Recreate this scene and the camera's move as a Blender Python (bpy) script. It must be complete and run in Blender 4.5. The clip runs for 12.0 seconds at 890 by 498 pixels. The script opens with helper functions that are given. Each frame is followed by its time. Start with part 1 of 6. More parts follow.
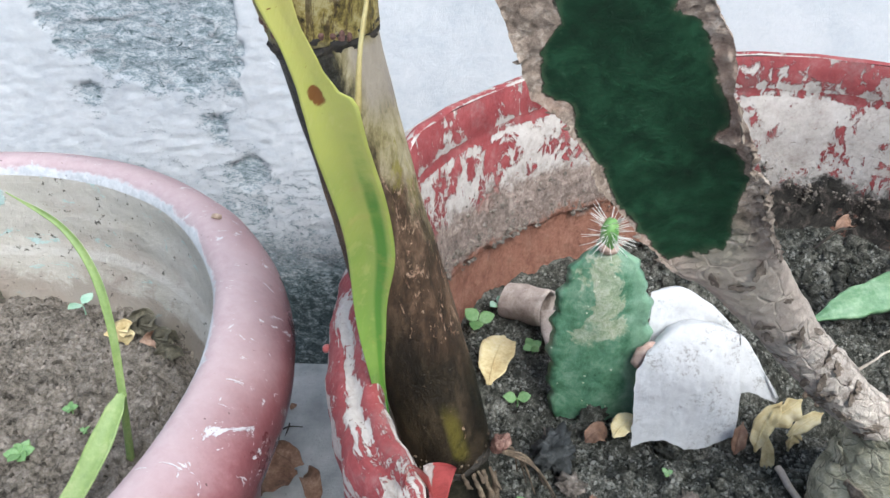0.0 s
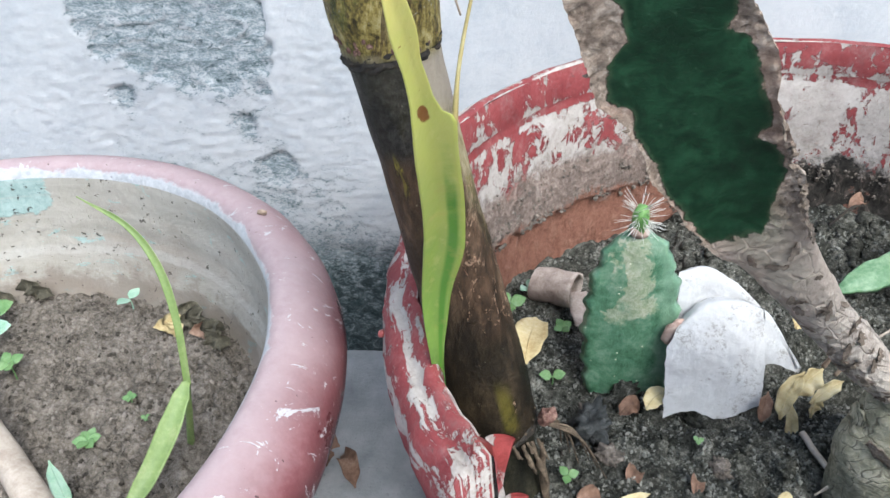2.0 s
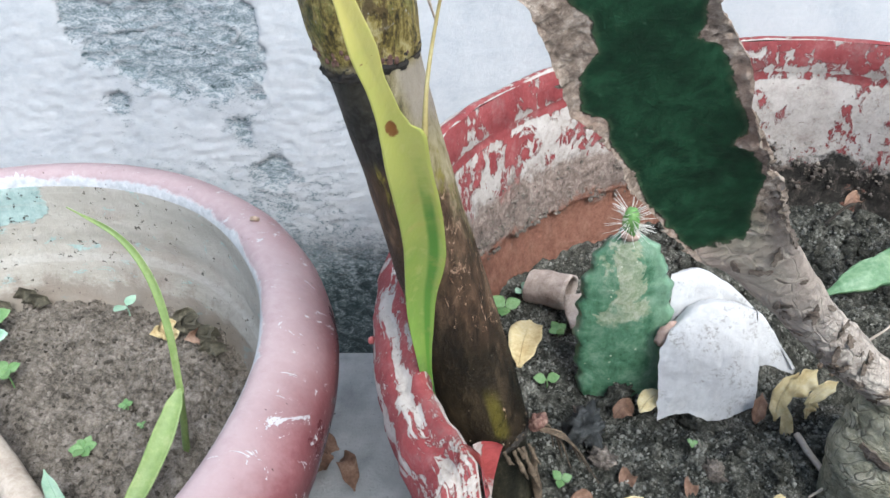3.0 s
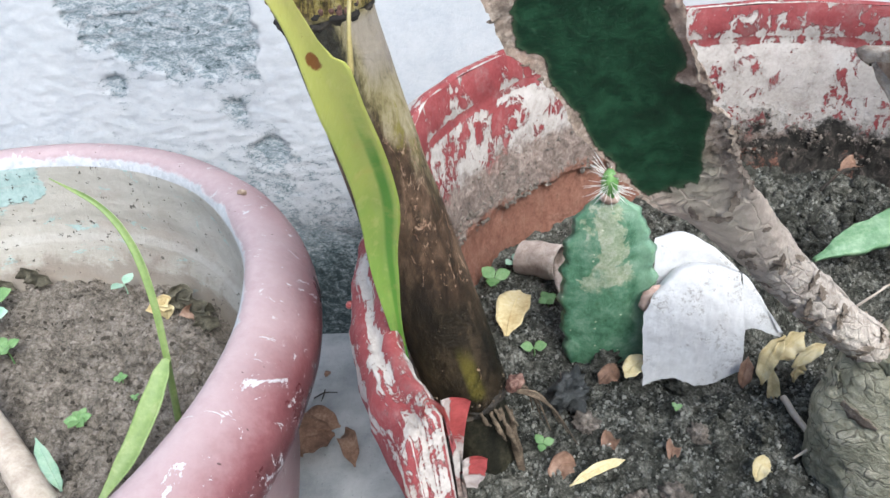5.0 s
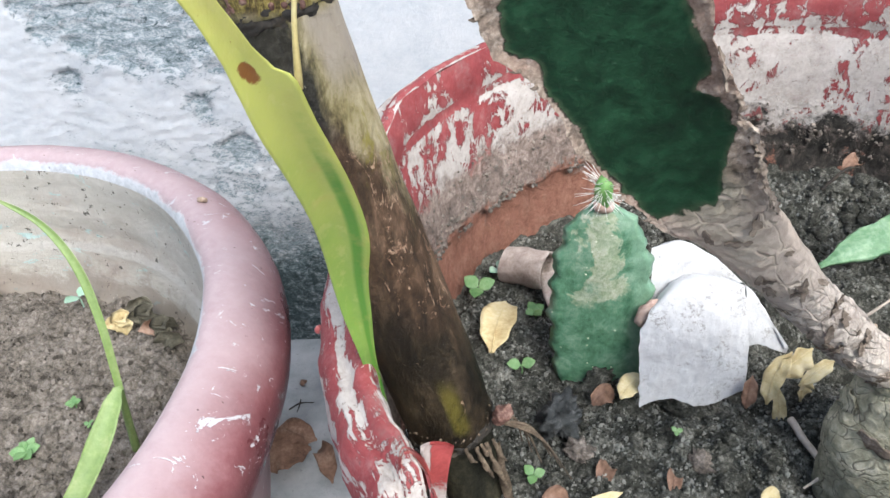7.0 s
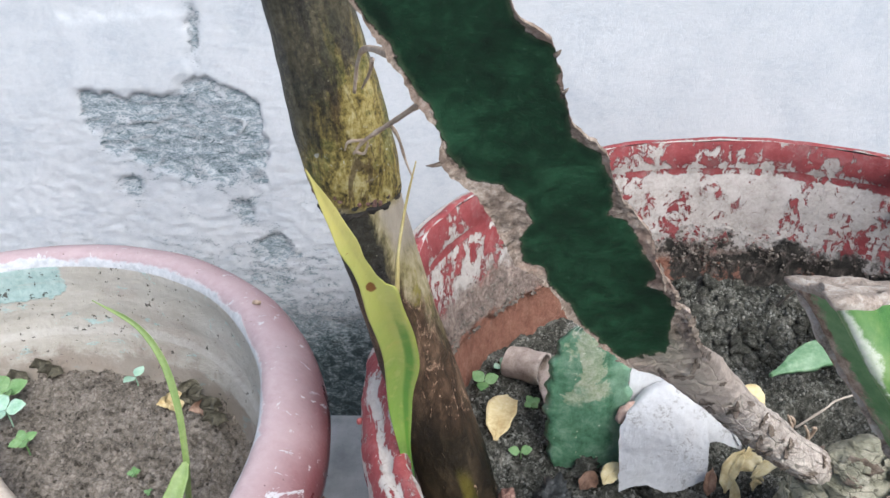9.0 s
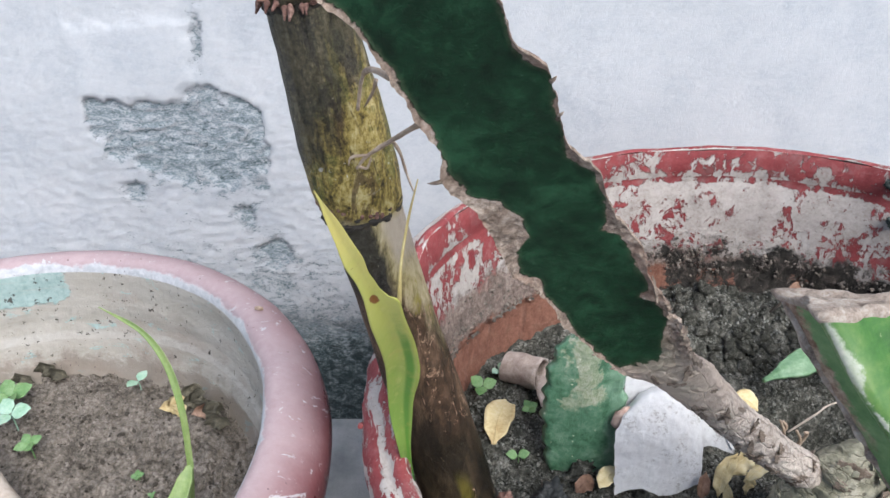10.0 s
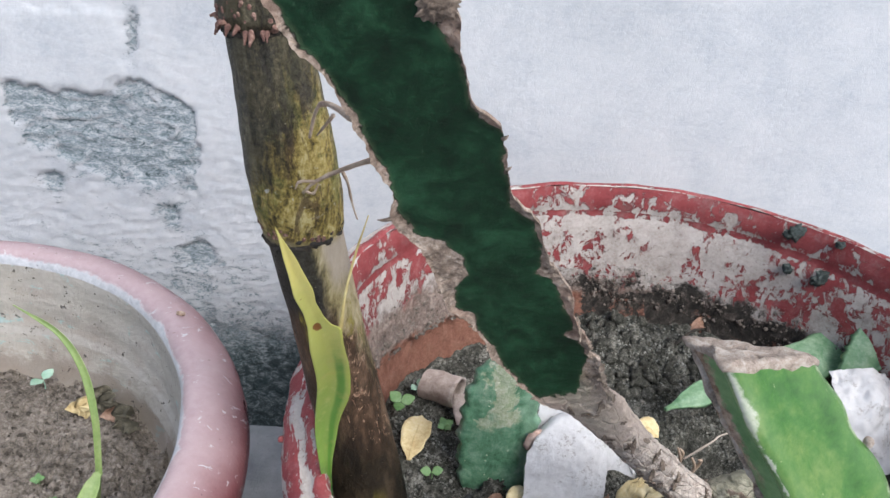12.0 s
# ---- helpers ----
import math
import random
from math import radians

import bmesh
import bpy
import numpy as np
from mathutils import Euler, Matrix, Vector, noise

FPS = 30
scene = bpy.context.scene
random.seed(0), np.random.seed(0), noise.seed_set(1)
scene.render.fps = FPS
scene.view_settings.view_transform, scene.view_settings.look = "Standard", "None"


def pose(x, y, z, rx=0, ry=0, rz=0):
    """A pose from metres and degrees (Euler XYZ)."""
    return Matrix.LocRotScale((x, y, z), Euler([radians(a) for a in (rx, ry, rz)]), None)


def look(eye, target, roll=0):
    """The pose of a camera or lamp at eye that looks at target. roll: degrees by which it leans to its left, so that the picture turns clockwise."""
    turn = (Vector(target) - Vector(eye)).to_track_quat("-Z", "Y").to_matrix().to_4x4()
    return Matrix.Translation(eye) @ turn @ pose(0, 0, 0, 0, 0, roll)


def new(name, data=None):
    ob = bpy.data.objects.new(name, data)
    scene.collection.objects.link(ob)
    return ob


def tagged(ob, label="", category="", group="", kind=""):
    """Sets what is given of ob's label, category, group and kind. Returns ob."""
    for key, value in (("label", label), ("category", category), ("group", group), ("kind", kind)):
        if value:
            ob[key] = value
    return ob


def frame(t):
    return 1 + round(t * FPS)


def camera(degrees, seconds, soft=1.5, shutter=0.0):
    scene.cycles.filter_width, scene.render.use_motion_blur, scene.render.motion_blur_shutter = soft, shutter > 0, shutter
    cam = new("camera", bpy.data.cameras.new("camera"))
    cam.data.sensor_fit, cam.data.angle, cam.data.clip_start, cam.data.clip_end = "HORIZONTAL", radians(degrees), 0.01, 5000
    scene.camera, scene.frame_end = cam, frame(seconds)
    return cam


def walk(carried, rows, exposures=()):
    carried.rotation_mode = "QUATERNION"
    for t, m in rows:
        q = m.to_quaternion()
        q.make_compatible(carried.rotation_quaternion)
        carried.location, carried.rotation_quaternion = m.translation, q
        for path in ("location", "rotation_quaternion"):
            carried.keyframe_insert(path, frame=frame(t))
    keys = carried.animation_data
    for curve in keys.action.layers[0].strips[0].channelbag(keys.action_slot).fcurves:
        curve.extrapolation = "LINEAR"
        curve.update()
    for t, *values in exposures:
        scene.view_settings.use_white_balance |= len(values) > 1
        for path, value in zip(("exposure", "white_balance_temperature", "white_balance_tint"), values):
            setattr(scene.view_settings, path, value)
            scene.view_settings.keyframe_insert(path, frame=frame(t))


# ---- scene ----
cam = camera(64.0, 12.0)
PATH = [
    (0, (0.0403, 0.1175, 0.4993), (0.0033, 0.9493, -0.0545), -0.83),
    (0.5, (0.0362, 0.1065, 0.5092), (0.0133, 0.9319, -0.0550), -1.16),
    (1, (0.0324, 0.1035, 0.5173), (0.0120, 0.9297, -0.0456), -1.59),
    (1.5, (0.0237, 0.0968, 0.5224), (-0.0031, 0.9210, -0.0434), -2.12),
    (2, (0.0211, 0.0996, 0.5141), (-0.0188, 0.9192, -0.0574), -2.63),
    (2.5, (0.0264, 0.1006, 0.5171), (-0.0254, 0.9203, -0.0534), -3.54),
    (2.7, (0.0279, 0.1022, 0.5167), (-0.0229, 0.9199, -0.0567), -3.66),
    (4.3, (0.0341, 0.0972, 0.5163), (0.0037, 0.9186, -0.0533), -2.76),
    (4.5, (0.0378, 0.0943, 0.5136), (0.0057, 0.9161, -0.0553), -3.01),
    (5, (0.0499, 0.0946, 0.5043), (-0.0279, 0.9053, -0.0760), -5.77),
    (5.5, (0.0628, 0.1264, 0.5106), (-0.0060, 0.9374, -0.0704), -5.38),
    (6, (0.0616, 0.1265, 0.5003), (-0.0326, 0.9206, -0.1002), -6.88),
    (6.5, (0.0443, 0.1130, 0.5007), (-0.0499, 0.9091, -0.0970), -7.11),
    (7, (0.0493, 0.1286, 0.4956), (-0.0038, 0.9297, -0.1007), -5.40),
    (7.2, (0.0465, 0.1282, 0.5032), (-0.0086, 0.9313, -0.0900), -5.97),
    (8.8, (0.0399, 0.0828, 0.5558), (-0.0087, 0.9299, 0.0266), -3.51),
    (9, (0.0405, 0.0769, 0.5636), (-0.0006, 0.9303, 0.0439), -3.00),
    (9.5, (0.0434, 0.0696, 0.5689), (0.0029, 0.9230, 0.0493), -3.20),
    (10, (0.0403, 0.0713, 0.5712), (0.0017, 0.9261, 0.0538), -2.82),
    (10.5, (0.0431, 0.0799, 0.5699), (0.0300, 0.9355, 0.0525), -2.04),
    (11, (0.0419, 0.0721, 0.5751), (0.0554, 0.9339, 0.0679), 1.09),
    (11.5, (0.0383, 0.0692, 0.5754), (0.0744, 0.9287, 0.0656), 2.65),
    (12, (0.0320, 0.0666, 0.5847), (0.1086, 0.9246, 0.0769), 5.13),
]
EXPOSURES = [(0, 0.92, 5900, 4), (2.7, 0.88, 5900, 4), (5, 0.98, 5950, 5), (6.5, 1.07, 6050, 6), (7.2, 1.05, 6050, 6), (8.8, 0.77, 6000, 7), (12, 0.62, 6080, 9)]
walk(cam, [(t, look(e, g, r)) for t, e, g, r in PATH], EXPOSURES)

# ---- daylight: bright open shade under a milky sky ----
world = bpy.data.worlds.new("sky")
scene.world = world
world.use_nodes = True
sky = world.node_tree.nodes.new("ShaderNodeTexSky")
sky.sky_type, sky.sun_disc = "NISHITA", False
sky.sun_elevation, sky.sun_rotation = radians(49), radians(151)
sky.air_density, sky.dust_density, sky.ozone_density = 1.0, 3.0, 1.0
world.node_tree.links.new(sky.outputs[0], world.node_tree.nodes["Background"].inputs[0])
world.node_tree.nodes["Background"].inputs[1].default_value = 0.13
sun = new("sun", bpy.data.lights.new("sun", "SUN"))
sun.data.energy, sun.data.angle, sun.data.color = 2.2, radians(35), (1.0, 0.97, 0.93)
sun.matrix_world = look((0.75, -1.35, 1.75), (0, 0, 0))

# ---- material kit ----
class Mat:
    """A small builder for procedural materials. Positions are metres in the place, or in the object's own space."""

    def __init__(self, name, own=False):
        self.m = bpy.data.materials.new(name)
        self.m.use_nodes = True
        self.t = self.m.node_tree
        self.bsdf = self.t.nodes["Principled BSDF"]
        if own:
            self.pos = self.t.nodes.new("ShaderNodeTexCoord").outputs["Object"]
        else:
            self.pos = self.t.nodes.new("ShaderNodeNewGeometry").outputs["Position"]

    def put(self, socket, value):
        if isinstance(value, (int, float)):
            socket.default_value = value
        elif isinstance(value, tuple):
            socket.default_value = (*value, 1) if len(value) == 3 and socket.type == "RGBA" else value
        else:
            self.t.links.new(value, socket)

    def noise(self, scale, detail=4, rough=0.6, dist=0.0, vec=None):
        n = self.t.nodes.new("ShaderNodeTexNoise")
        self.put(n.inputs["Vector"], vec or self.pos)
        n.inputs["Scale"].default_value, n.inputs["Detail"].default_value = scale, detail
        n.inputs["Roughness"].default_value, n.inputs["Distortion"].default_value = rough, dist
        return self.math("MULTIPLY_ADD", n.outputs[0], 1.6, -0.3)

    def cells(self, scale, feature="F1", vec=None, out=0, rand=1.0):
        n = self.t.nodes.new("ShaderNodeTexVoronoi")
        n.feature = feature
        self.put(n.inputs["Vector"], vec or self.pos)
        n.inputs["Scale"].default_value, n.inputs["Randomness"].default_value = scale, rand
        return n.outputs[out]

    def scaled(self, x, y, z, vec=None):
        n = self.t.nodes.new("ShaderNodeMapping")
        self.put(n.inputs[0], vec or self.pos)
        n.inputs["Scale"].default_value = (x, y, z)
        return n.outputs[0]

    def axis(self, i, vec=None):
        n = self.t.nodes.new("ShaderNodeSeparateXYZ")
        self.put(n.inputs[0], vec or self.pos)
        return n.outputs[i]

    def uv(self):
        return self.t.nodes.new("ShaderNodeTexCoord").outputs["UV"]

    def attr(self, name):
        n = self.t.nodes.new("ShaderNodeAttribute")
        n.attribute_name = name
        return n.outputs["Fac"]

    def random(self):
        return self.t.nodes.new("ShaderNodeObjectInfo").outputs["Random"]

    def island(self):
        return self.t.nodes.new("ShaderNodeNewGeometry").outputs["Random Per Island"]

    def math(self, op, a, b=0.0, c=0.0):
        n = self.t.nodes.new("ShaderNodeMath")
        n.operation = op
        for i, v in enumerate((a, b, c)):
            self.put(n.inputs[i], v)
        return n.outputs[0]

    def step(self, v, lo, hi):
        n = self.t.nodes.new("ShaderNodeMapRange")
        n.interpolation_type = "SMOOTHSTEP"
        for i, x in enumerate((v, lo, hi, 0.0, 1.0)):
            self.put(n.inputs[i], x)
        return n.outputs[0]

    def mix(self, f, a, b):
        n = self.t.nodes.new("ShaderNodeMix")
        n.data_type = "RGBA"
        self.put(n.inputs[0], f), self.put(n.inputs[6], a), self.put(n.inputs[7], b)
        return n.outputs[2]

    def ramp(self, f, *stops):
        n = self.t.nodes.new("ShaderNodeValToRGB")
        self.put(n.inputs[0], f)
        e = n.color_ramp.elements
        while len(e) < len(stops):
            e.new(0.5)
        for el, (p, c) in zip(e, stops):
            el.position, el.color = p, (*c, 1)
        return n.outputs[0]

    def done(self, color, rough=0.8, height=None, depth=0.001, strength=1.0, spec=0.4, sub=0.0):
        self.put(self.bsdf.inputs["Base Color"], color)
        self.put(self.bsdf.inputs["Roughness"], rough)
        self.bsdf.inputs["Specular IOR Level"].default_value = spec
        if sub:
            self.bsdf.inputs["Transmission Weight"].default_value = 0.0
            self.bsdf.inputs["Subsurface Weight"].default_value = sub
            self.bsdf.inputs["Subsurface Radius"].default_value = (0.004, 0.004, 0.001)
            self.bsdf.inputs["Subsurface Scale"].default_value = 0.5
        if height is not None:
            b = self.t.nodes.new("ShaderNodeBump")
            b.inputs["Strength"].default_value, b.inputs["Distance"].default_value = strength, depth
            self.put(b.inputs["Height"], height)
            self.t.links.new(b.outputs[0], self.bsdf.inputs["Normal"])
        return self.m


def wall_material():
    # peel: how far the limewash is off; rough: how coarse the plaster is
    m = Mat("flaking_limewash")
    peel, coarse = m.attr("peel"), m.attr("rough")
    large = m.noise(60, 9, 0.74, 0.7, m.scaled(1, 1, 1.9))
    mid = m.noise(190, 9, 0.76, 0.9, m.scaled(1, 1, 1.7))
    small = m.noise(520, 6, 0.74, 0.5, m.scaled(1, 1, 1.4))
    grit = m.math("ADD", m.math("ADD", m.math("MULTIPLY", large, 0.40), m.math("MULTIPLY", mid, 0.38)), m.math("MULTIPLY", small, 0.22))
    white = m.ramp(m.math("ADD", m.math("MULTIPLY", m.noise(24, 7, 0.7, 0.4), 0.55), m.math("MULTIPLY", mid, 0.45)), (0.28, (0.43, 0.455, 0.49)), (0.5, (0.515, 0.53, 0.55)), (0.72, (0.575, 0.58, 0.595)))
    # flecks of bare grey plaster, scattered on the coarse parts and crowding together where the wash has gone
    cover = m.math("ADD", m.math("MULTIPLY", peel, 0.78), m.math("MULTIPLY", coarse, 0.16))
    fleck = m.step(m.math("ADD", grit, cover), 0.97, 1.03)
    thin = m.step(m.math("ADD", grit, cover), 0.86, 1.02)
    tone = m.math("ADD", m.math("MULTIPLY", m.noise(95, 8, 0.76, 1.0, m.scaled(1, 1, 2.1)), 0.6), m.math("MULTIPLY", m.noise(420, 6, 0.75, 0.4, m.scaled(1, 1, 1.6)), 0.4))
    grey = m.ramp(tone, (0.32, (0.060, 0.100, 0.108)), (0.42, (0.165, 0.215, 0.232)), (0.52, (0.31, 0.35, 0.375)), (0.62, (0.52, 0.54, 0.56)))
    c = m.mix(m.math("MULTIPLY", thin, 0.35), white, (0.40, 0.43, 0.465))
    c = m.mix(m.math("MULTIPLY", fleck, 0.9), c, grey)
    stray = m.step(m.math("ADD", m.math("MULTIPLY", mid, 0.65), m.math("MULTIPLY", small, 0.35)), 0.63, 0.72)
    c = m.mix(m.math("MULTIPLY", stray, 0.30), c, (0.33, 0.36, 0.40))
    pit = m.math("MULTIPLY", m.step(m.noise(120, 9, 0.78, 1.2, m.scaled(1, 1, 1.9)), 0.36, 0.30), m.step(peel, 0.30, 0.52))
    c = m.mix(m.math("MULTIPLY", pit, 0.85), c, (0.050, 0.085, 0.092))
    damp = m.step(m.math("ADD", m.axis(2), m.math("ADD", m.math("MULTIPLY", m.math("SUBTRACT", m.noise(26, 7, 0.7), 0.5), 0.10), m.math("MULTIPLY", m.math("SUBTRACT", mid, 0.5), 0.10))), 0.155, 0.085)
    c = m.mix(m.math("MULTIPLY", damp, 0.93), c, m.ramp(m.math("ADD", m.math("MULTIPLY", m.noise(90, 7, 0.74, 0.8), 0.55), m.math("MULTIPLY", mid, 0.45)), (0.36, (0.012, 0.024, 0.025)), (0.49, (0.050, 0.076, 0.080)), (0.58, (0.17, 0.205, 0.215)), (0.68, (0.40, 0.43, 0.45))))
    h = m.math("SUBTRACT", m.math("MULTIPLY", grit, m.math("MULTIPLY_ADD", coarse, 1.1, 0.25)), m.math("ADD", m.math("MULTIPLY", fleck, 0.35), m.math("MULTIPLY", pit, 0.3)))
    return m.done(c, 0.93, h, 0.0012, 1.0, 0.15)


def concrete_material():
    m = Mat("worn_concrete")
    c = m.ramp(m.noise(18, 8, 0.65), (0.2, (0.26, 0.28, 0.295)), (0.5, (0.42, 0.435, 0.45)), (0.8, (0.55, 0.56, 0.57)))
    c = m.mix(m.math("MULTIPLY", m.step(m.noise(260, 3, 0.6), 0.70, 0.85), 0.5), c, (0.2, 0.21, 0.22))
    c = m.mix(m.math("MULTIPLY", m.step(m.noise(7, 5, 0.6), 0.45, 0.7), 0.4), c, (0.22, 0.235, 0.245))
    return m.done(c, 0.85, m.noise(300, 6, 0.7), 0.0015, 0.7, 0.3)


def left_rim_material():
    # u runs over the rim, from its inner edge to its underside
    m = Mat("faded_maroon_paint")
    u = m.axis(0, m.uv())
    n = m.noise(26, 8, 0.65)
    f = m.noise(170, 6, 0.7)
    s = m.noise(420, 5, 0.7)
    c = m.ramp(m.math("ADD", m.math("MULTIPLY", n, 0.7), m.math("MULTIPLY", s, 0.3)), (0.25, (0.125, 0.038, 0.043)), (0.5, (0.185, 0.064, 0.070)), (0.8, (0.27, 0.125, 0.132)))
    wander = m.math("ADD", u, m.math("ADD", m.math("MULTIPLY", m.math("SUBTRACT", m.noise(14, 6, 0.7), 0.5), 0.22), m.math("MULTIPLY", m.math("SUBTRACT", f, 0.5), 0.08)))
    # chalky worn paint, also paled on top to paint in the sky's gloss
    chalk_and_gloss = m.math("MULTIPLY", m.step(wander, 0.64, 0.24), m.math("MULTIPLY_ADD", f, 0.36, 0.54))
    c = m.mix(chalk_and_gloss, c, (0.49, 0.395, 0.405))
    # darker towards the underside: the flank's shade, put into the paint's colour
    flank_shade = m.step(wander, 0.56, 0.72)
    c = m.mix(m.math("MULTIPLY", flank_shade, 0.7), c, m.ramp(f, (0.3, (0.05, 0.020, 0.022)), (0.7, (0.125, 0.048, 0.052))))
    # the paint is rubbed down to pale primer along the inner edge
    rub = m.step(m.math("ADD", u, m.math("ADD", m.math("MULTIPLY", m.math("SUBTRACT", m.noise(24, 6, 0.72), 0.5), 0.24), m.math("MULTIPLY", m.math("SUBTRACT", f, 0.5), 0.08))), 0.135, 0.085)
    c = m.mix(m.math("MULTIPLY", rub, 0.85), c, m.ramp(f, (0.3, (0.42, 0.45, 0.475)), (0.7, (0.60, 0.62, 0.64))))
    flake = m.math("ADD", m.noise(38, 6, 0.75, 0.8), m.math("MULTIPLY", f, 0.22))
    chips = m.step(m.math("ADD", flake, m.math("MULTIPLY", s, 0.10)), 0.86, 0.89)
    small = m.step(m.math("ADD", m.noise(120, 5, 0.75, 0.8), m.math("MULTIPLY", flank_shade, 0.10)), 0.78, 0.82)
    scratch = m.step(m.math("ADD", m.noise(46, 4, 0.7, 1.2, m.scaled(1, 3, 3)), m.math("MULTIPLY", f, 0.2)), 0.85, 0.89)
    chips = m.math("MAXIMUM", chips, m.math("MAXIMUM", small, scratch))
    c = m.mix(m.math("MULTIPLY", chips, 0.85), c, (0.56, 0.56, 0.58))
    teal = m.math("MULTIPLY", m.step(m.noise(70, 5, 0.7, 0.6), 0.66, 0.72), m.step(u, 0.62, 0.75))
    c = m.mix(m.math("MULTIPLY", teal, 0.6), c, (0.26, 0.36, 0.36))
    pits = m.step(m.noise(300, 2, 0.5), 0.86, 0.92)
    c = m.mix(pits, c, (0.07, 0.035, 0.035))
    h = m.math("SUBTRACT", m.math("ADD", m.math("MULTIPLY", f, 0.35), m.math("MULTIPLY", s, 0.12)), m.math("ADD", chips, rub))
    rough = m.math("ADD", m.math("MULTIPLY_ADD", n, 0.22, 0.20), m.math("MULTIPLY", m.math("MAXIMUM", chips, chalk_and_gloss), 0.25))
    return m.done(c, rough, h, 0.0007, 0.6, 0.5)


def left_inside_material():
    m = Mat("cream_and_teal_paint")
    v = m.scaled(1, 1, 2.2)
    z = m.axis(2)
    n = m.noise(20, 8, 0.68, 0.5, v)
    f = m.noise(150, 7, 0.72)
    k = m.math("ADD", m.math("MULTIPLY", n, 0.65), m.math("MULTIPLY", f, 0.35))
    c = m.ramp(k, (0.24, (0.37, 0.340, 0.292)), (0.5, (0.445, 0.415, 0.365)), (0.78, (0.52, 0.492, 0.445)))
    pinkish = m.step(m.noise(16, 6, 0.65, 0.4, m.scaled(1, 1, 1.5)), 0.5, 0.7)
    c = m.mix(m.math("MULTIPLY", pinkish, 0.35), c, (0.37, 0.29, 0.25))
    # teal paint left under the rim and in small scales
    teal = m.step(m.math("ADD", m.noise(30, 7, 0.7, 0.6, m.scaled(1, 1, 2.4)), m.math("MULTIPLY", f, 0.12)), 0.74, 0.765)
    high = m.math("ADD", m.math("MULTIPLY", m.step(m.axis(0), -0.262, -0.30), 0.45), m.math("MULTIPLY", m.step(z, 0.240, 0.262), 0.25))
    left = m.step(m.math("ADD", high, m.math("MULTIPLY", m.math("SUBTRACT", n, 0.5), 0.35)), 0.52, 0.56)
    c = m.mix(m.math("MULTIPLY", m.math("MAXIMUM", teal, left), 0.75), c, m.ramp(f, (0.3, (0.26, 0.42, 0.41)), (0.7, (0.40, 0.56, 0.545))))
    rings = m.step(m.noise(7, 6, 0.7, 0, m.scaled(1, 1, 20)), 0.60, 0.70)
    c = m.mix(m.math("MULTIPLY", rings, 0.28), c, (0.50, 0.475, 0.43))
    line = m.step(m.math("ABSOLUTE", m.math("SUBTRACT", m.math("ADD", z, m.math("MULTIPLY", m.math("SUBTRACT", m.noise(22, 5), 0.5), 0.006)), 0.2185)), 0.0045, 0.002)
    c = m.mix(m.math("MULTIPLY", line, m.math("MULTIPLY_ADD", f, 0.6, 0.2)), c, (0.56, 0.54, 0.50))
    dirt = m.step(m.math("ADD", z, m.math("MULTIPLY", m.math("SUBTRACT", m.noise(50, 7, 0.72), 0.5), 0.04)), 0.206, 0.190)
    c = m.mix(m.math("MULTIPLY", dirt, 0.6), c, (0.21, 0.165, 0.13))
    dots = m.step(m.math("ADD", m.noise(165, 4, 0.7), m.math("MULTIPLY", m.noise(40, 3), 0.18)), 0.80, 0.84)
    c = m.mix(m.math("MULTIPLY", dots, 0.9), c, (0.075, 0.065, 0.055))
    h = m.math("ADD", m.math("ADD", f, n), m.math("MULTIPLY", m.math("ADD", dots, left), 0.6))
    return m.done(c, 0.72, h, 0.0011, 0.75, 0.3)


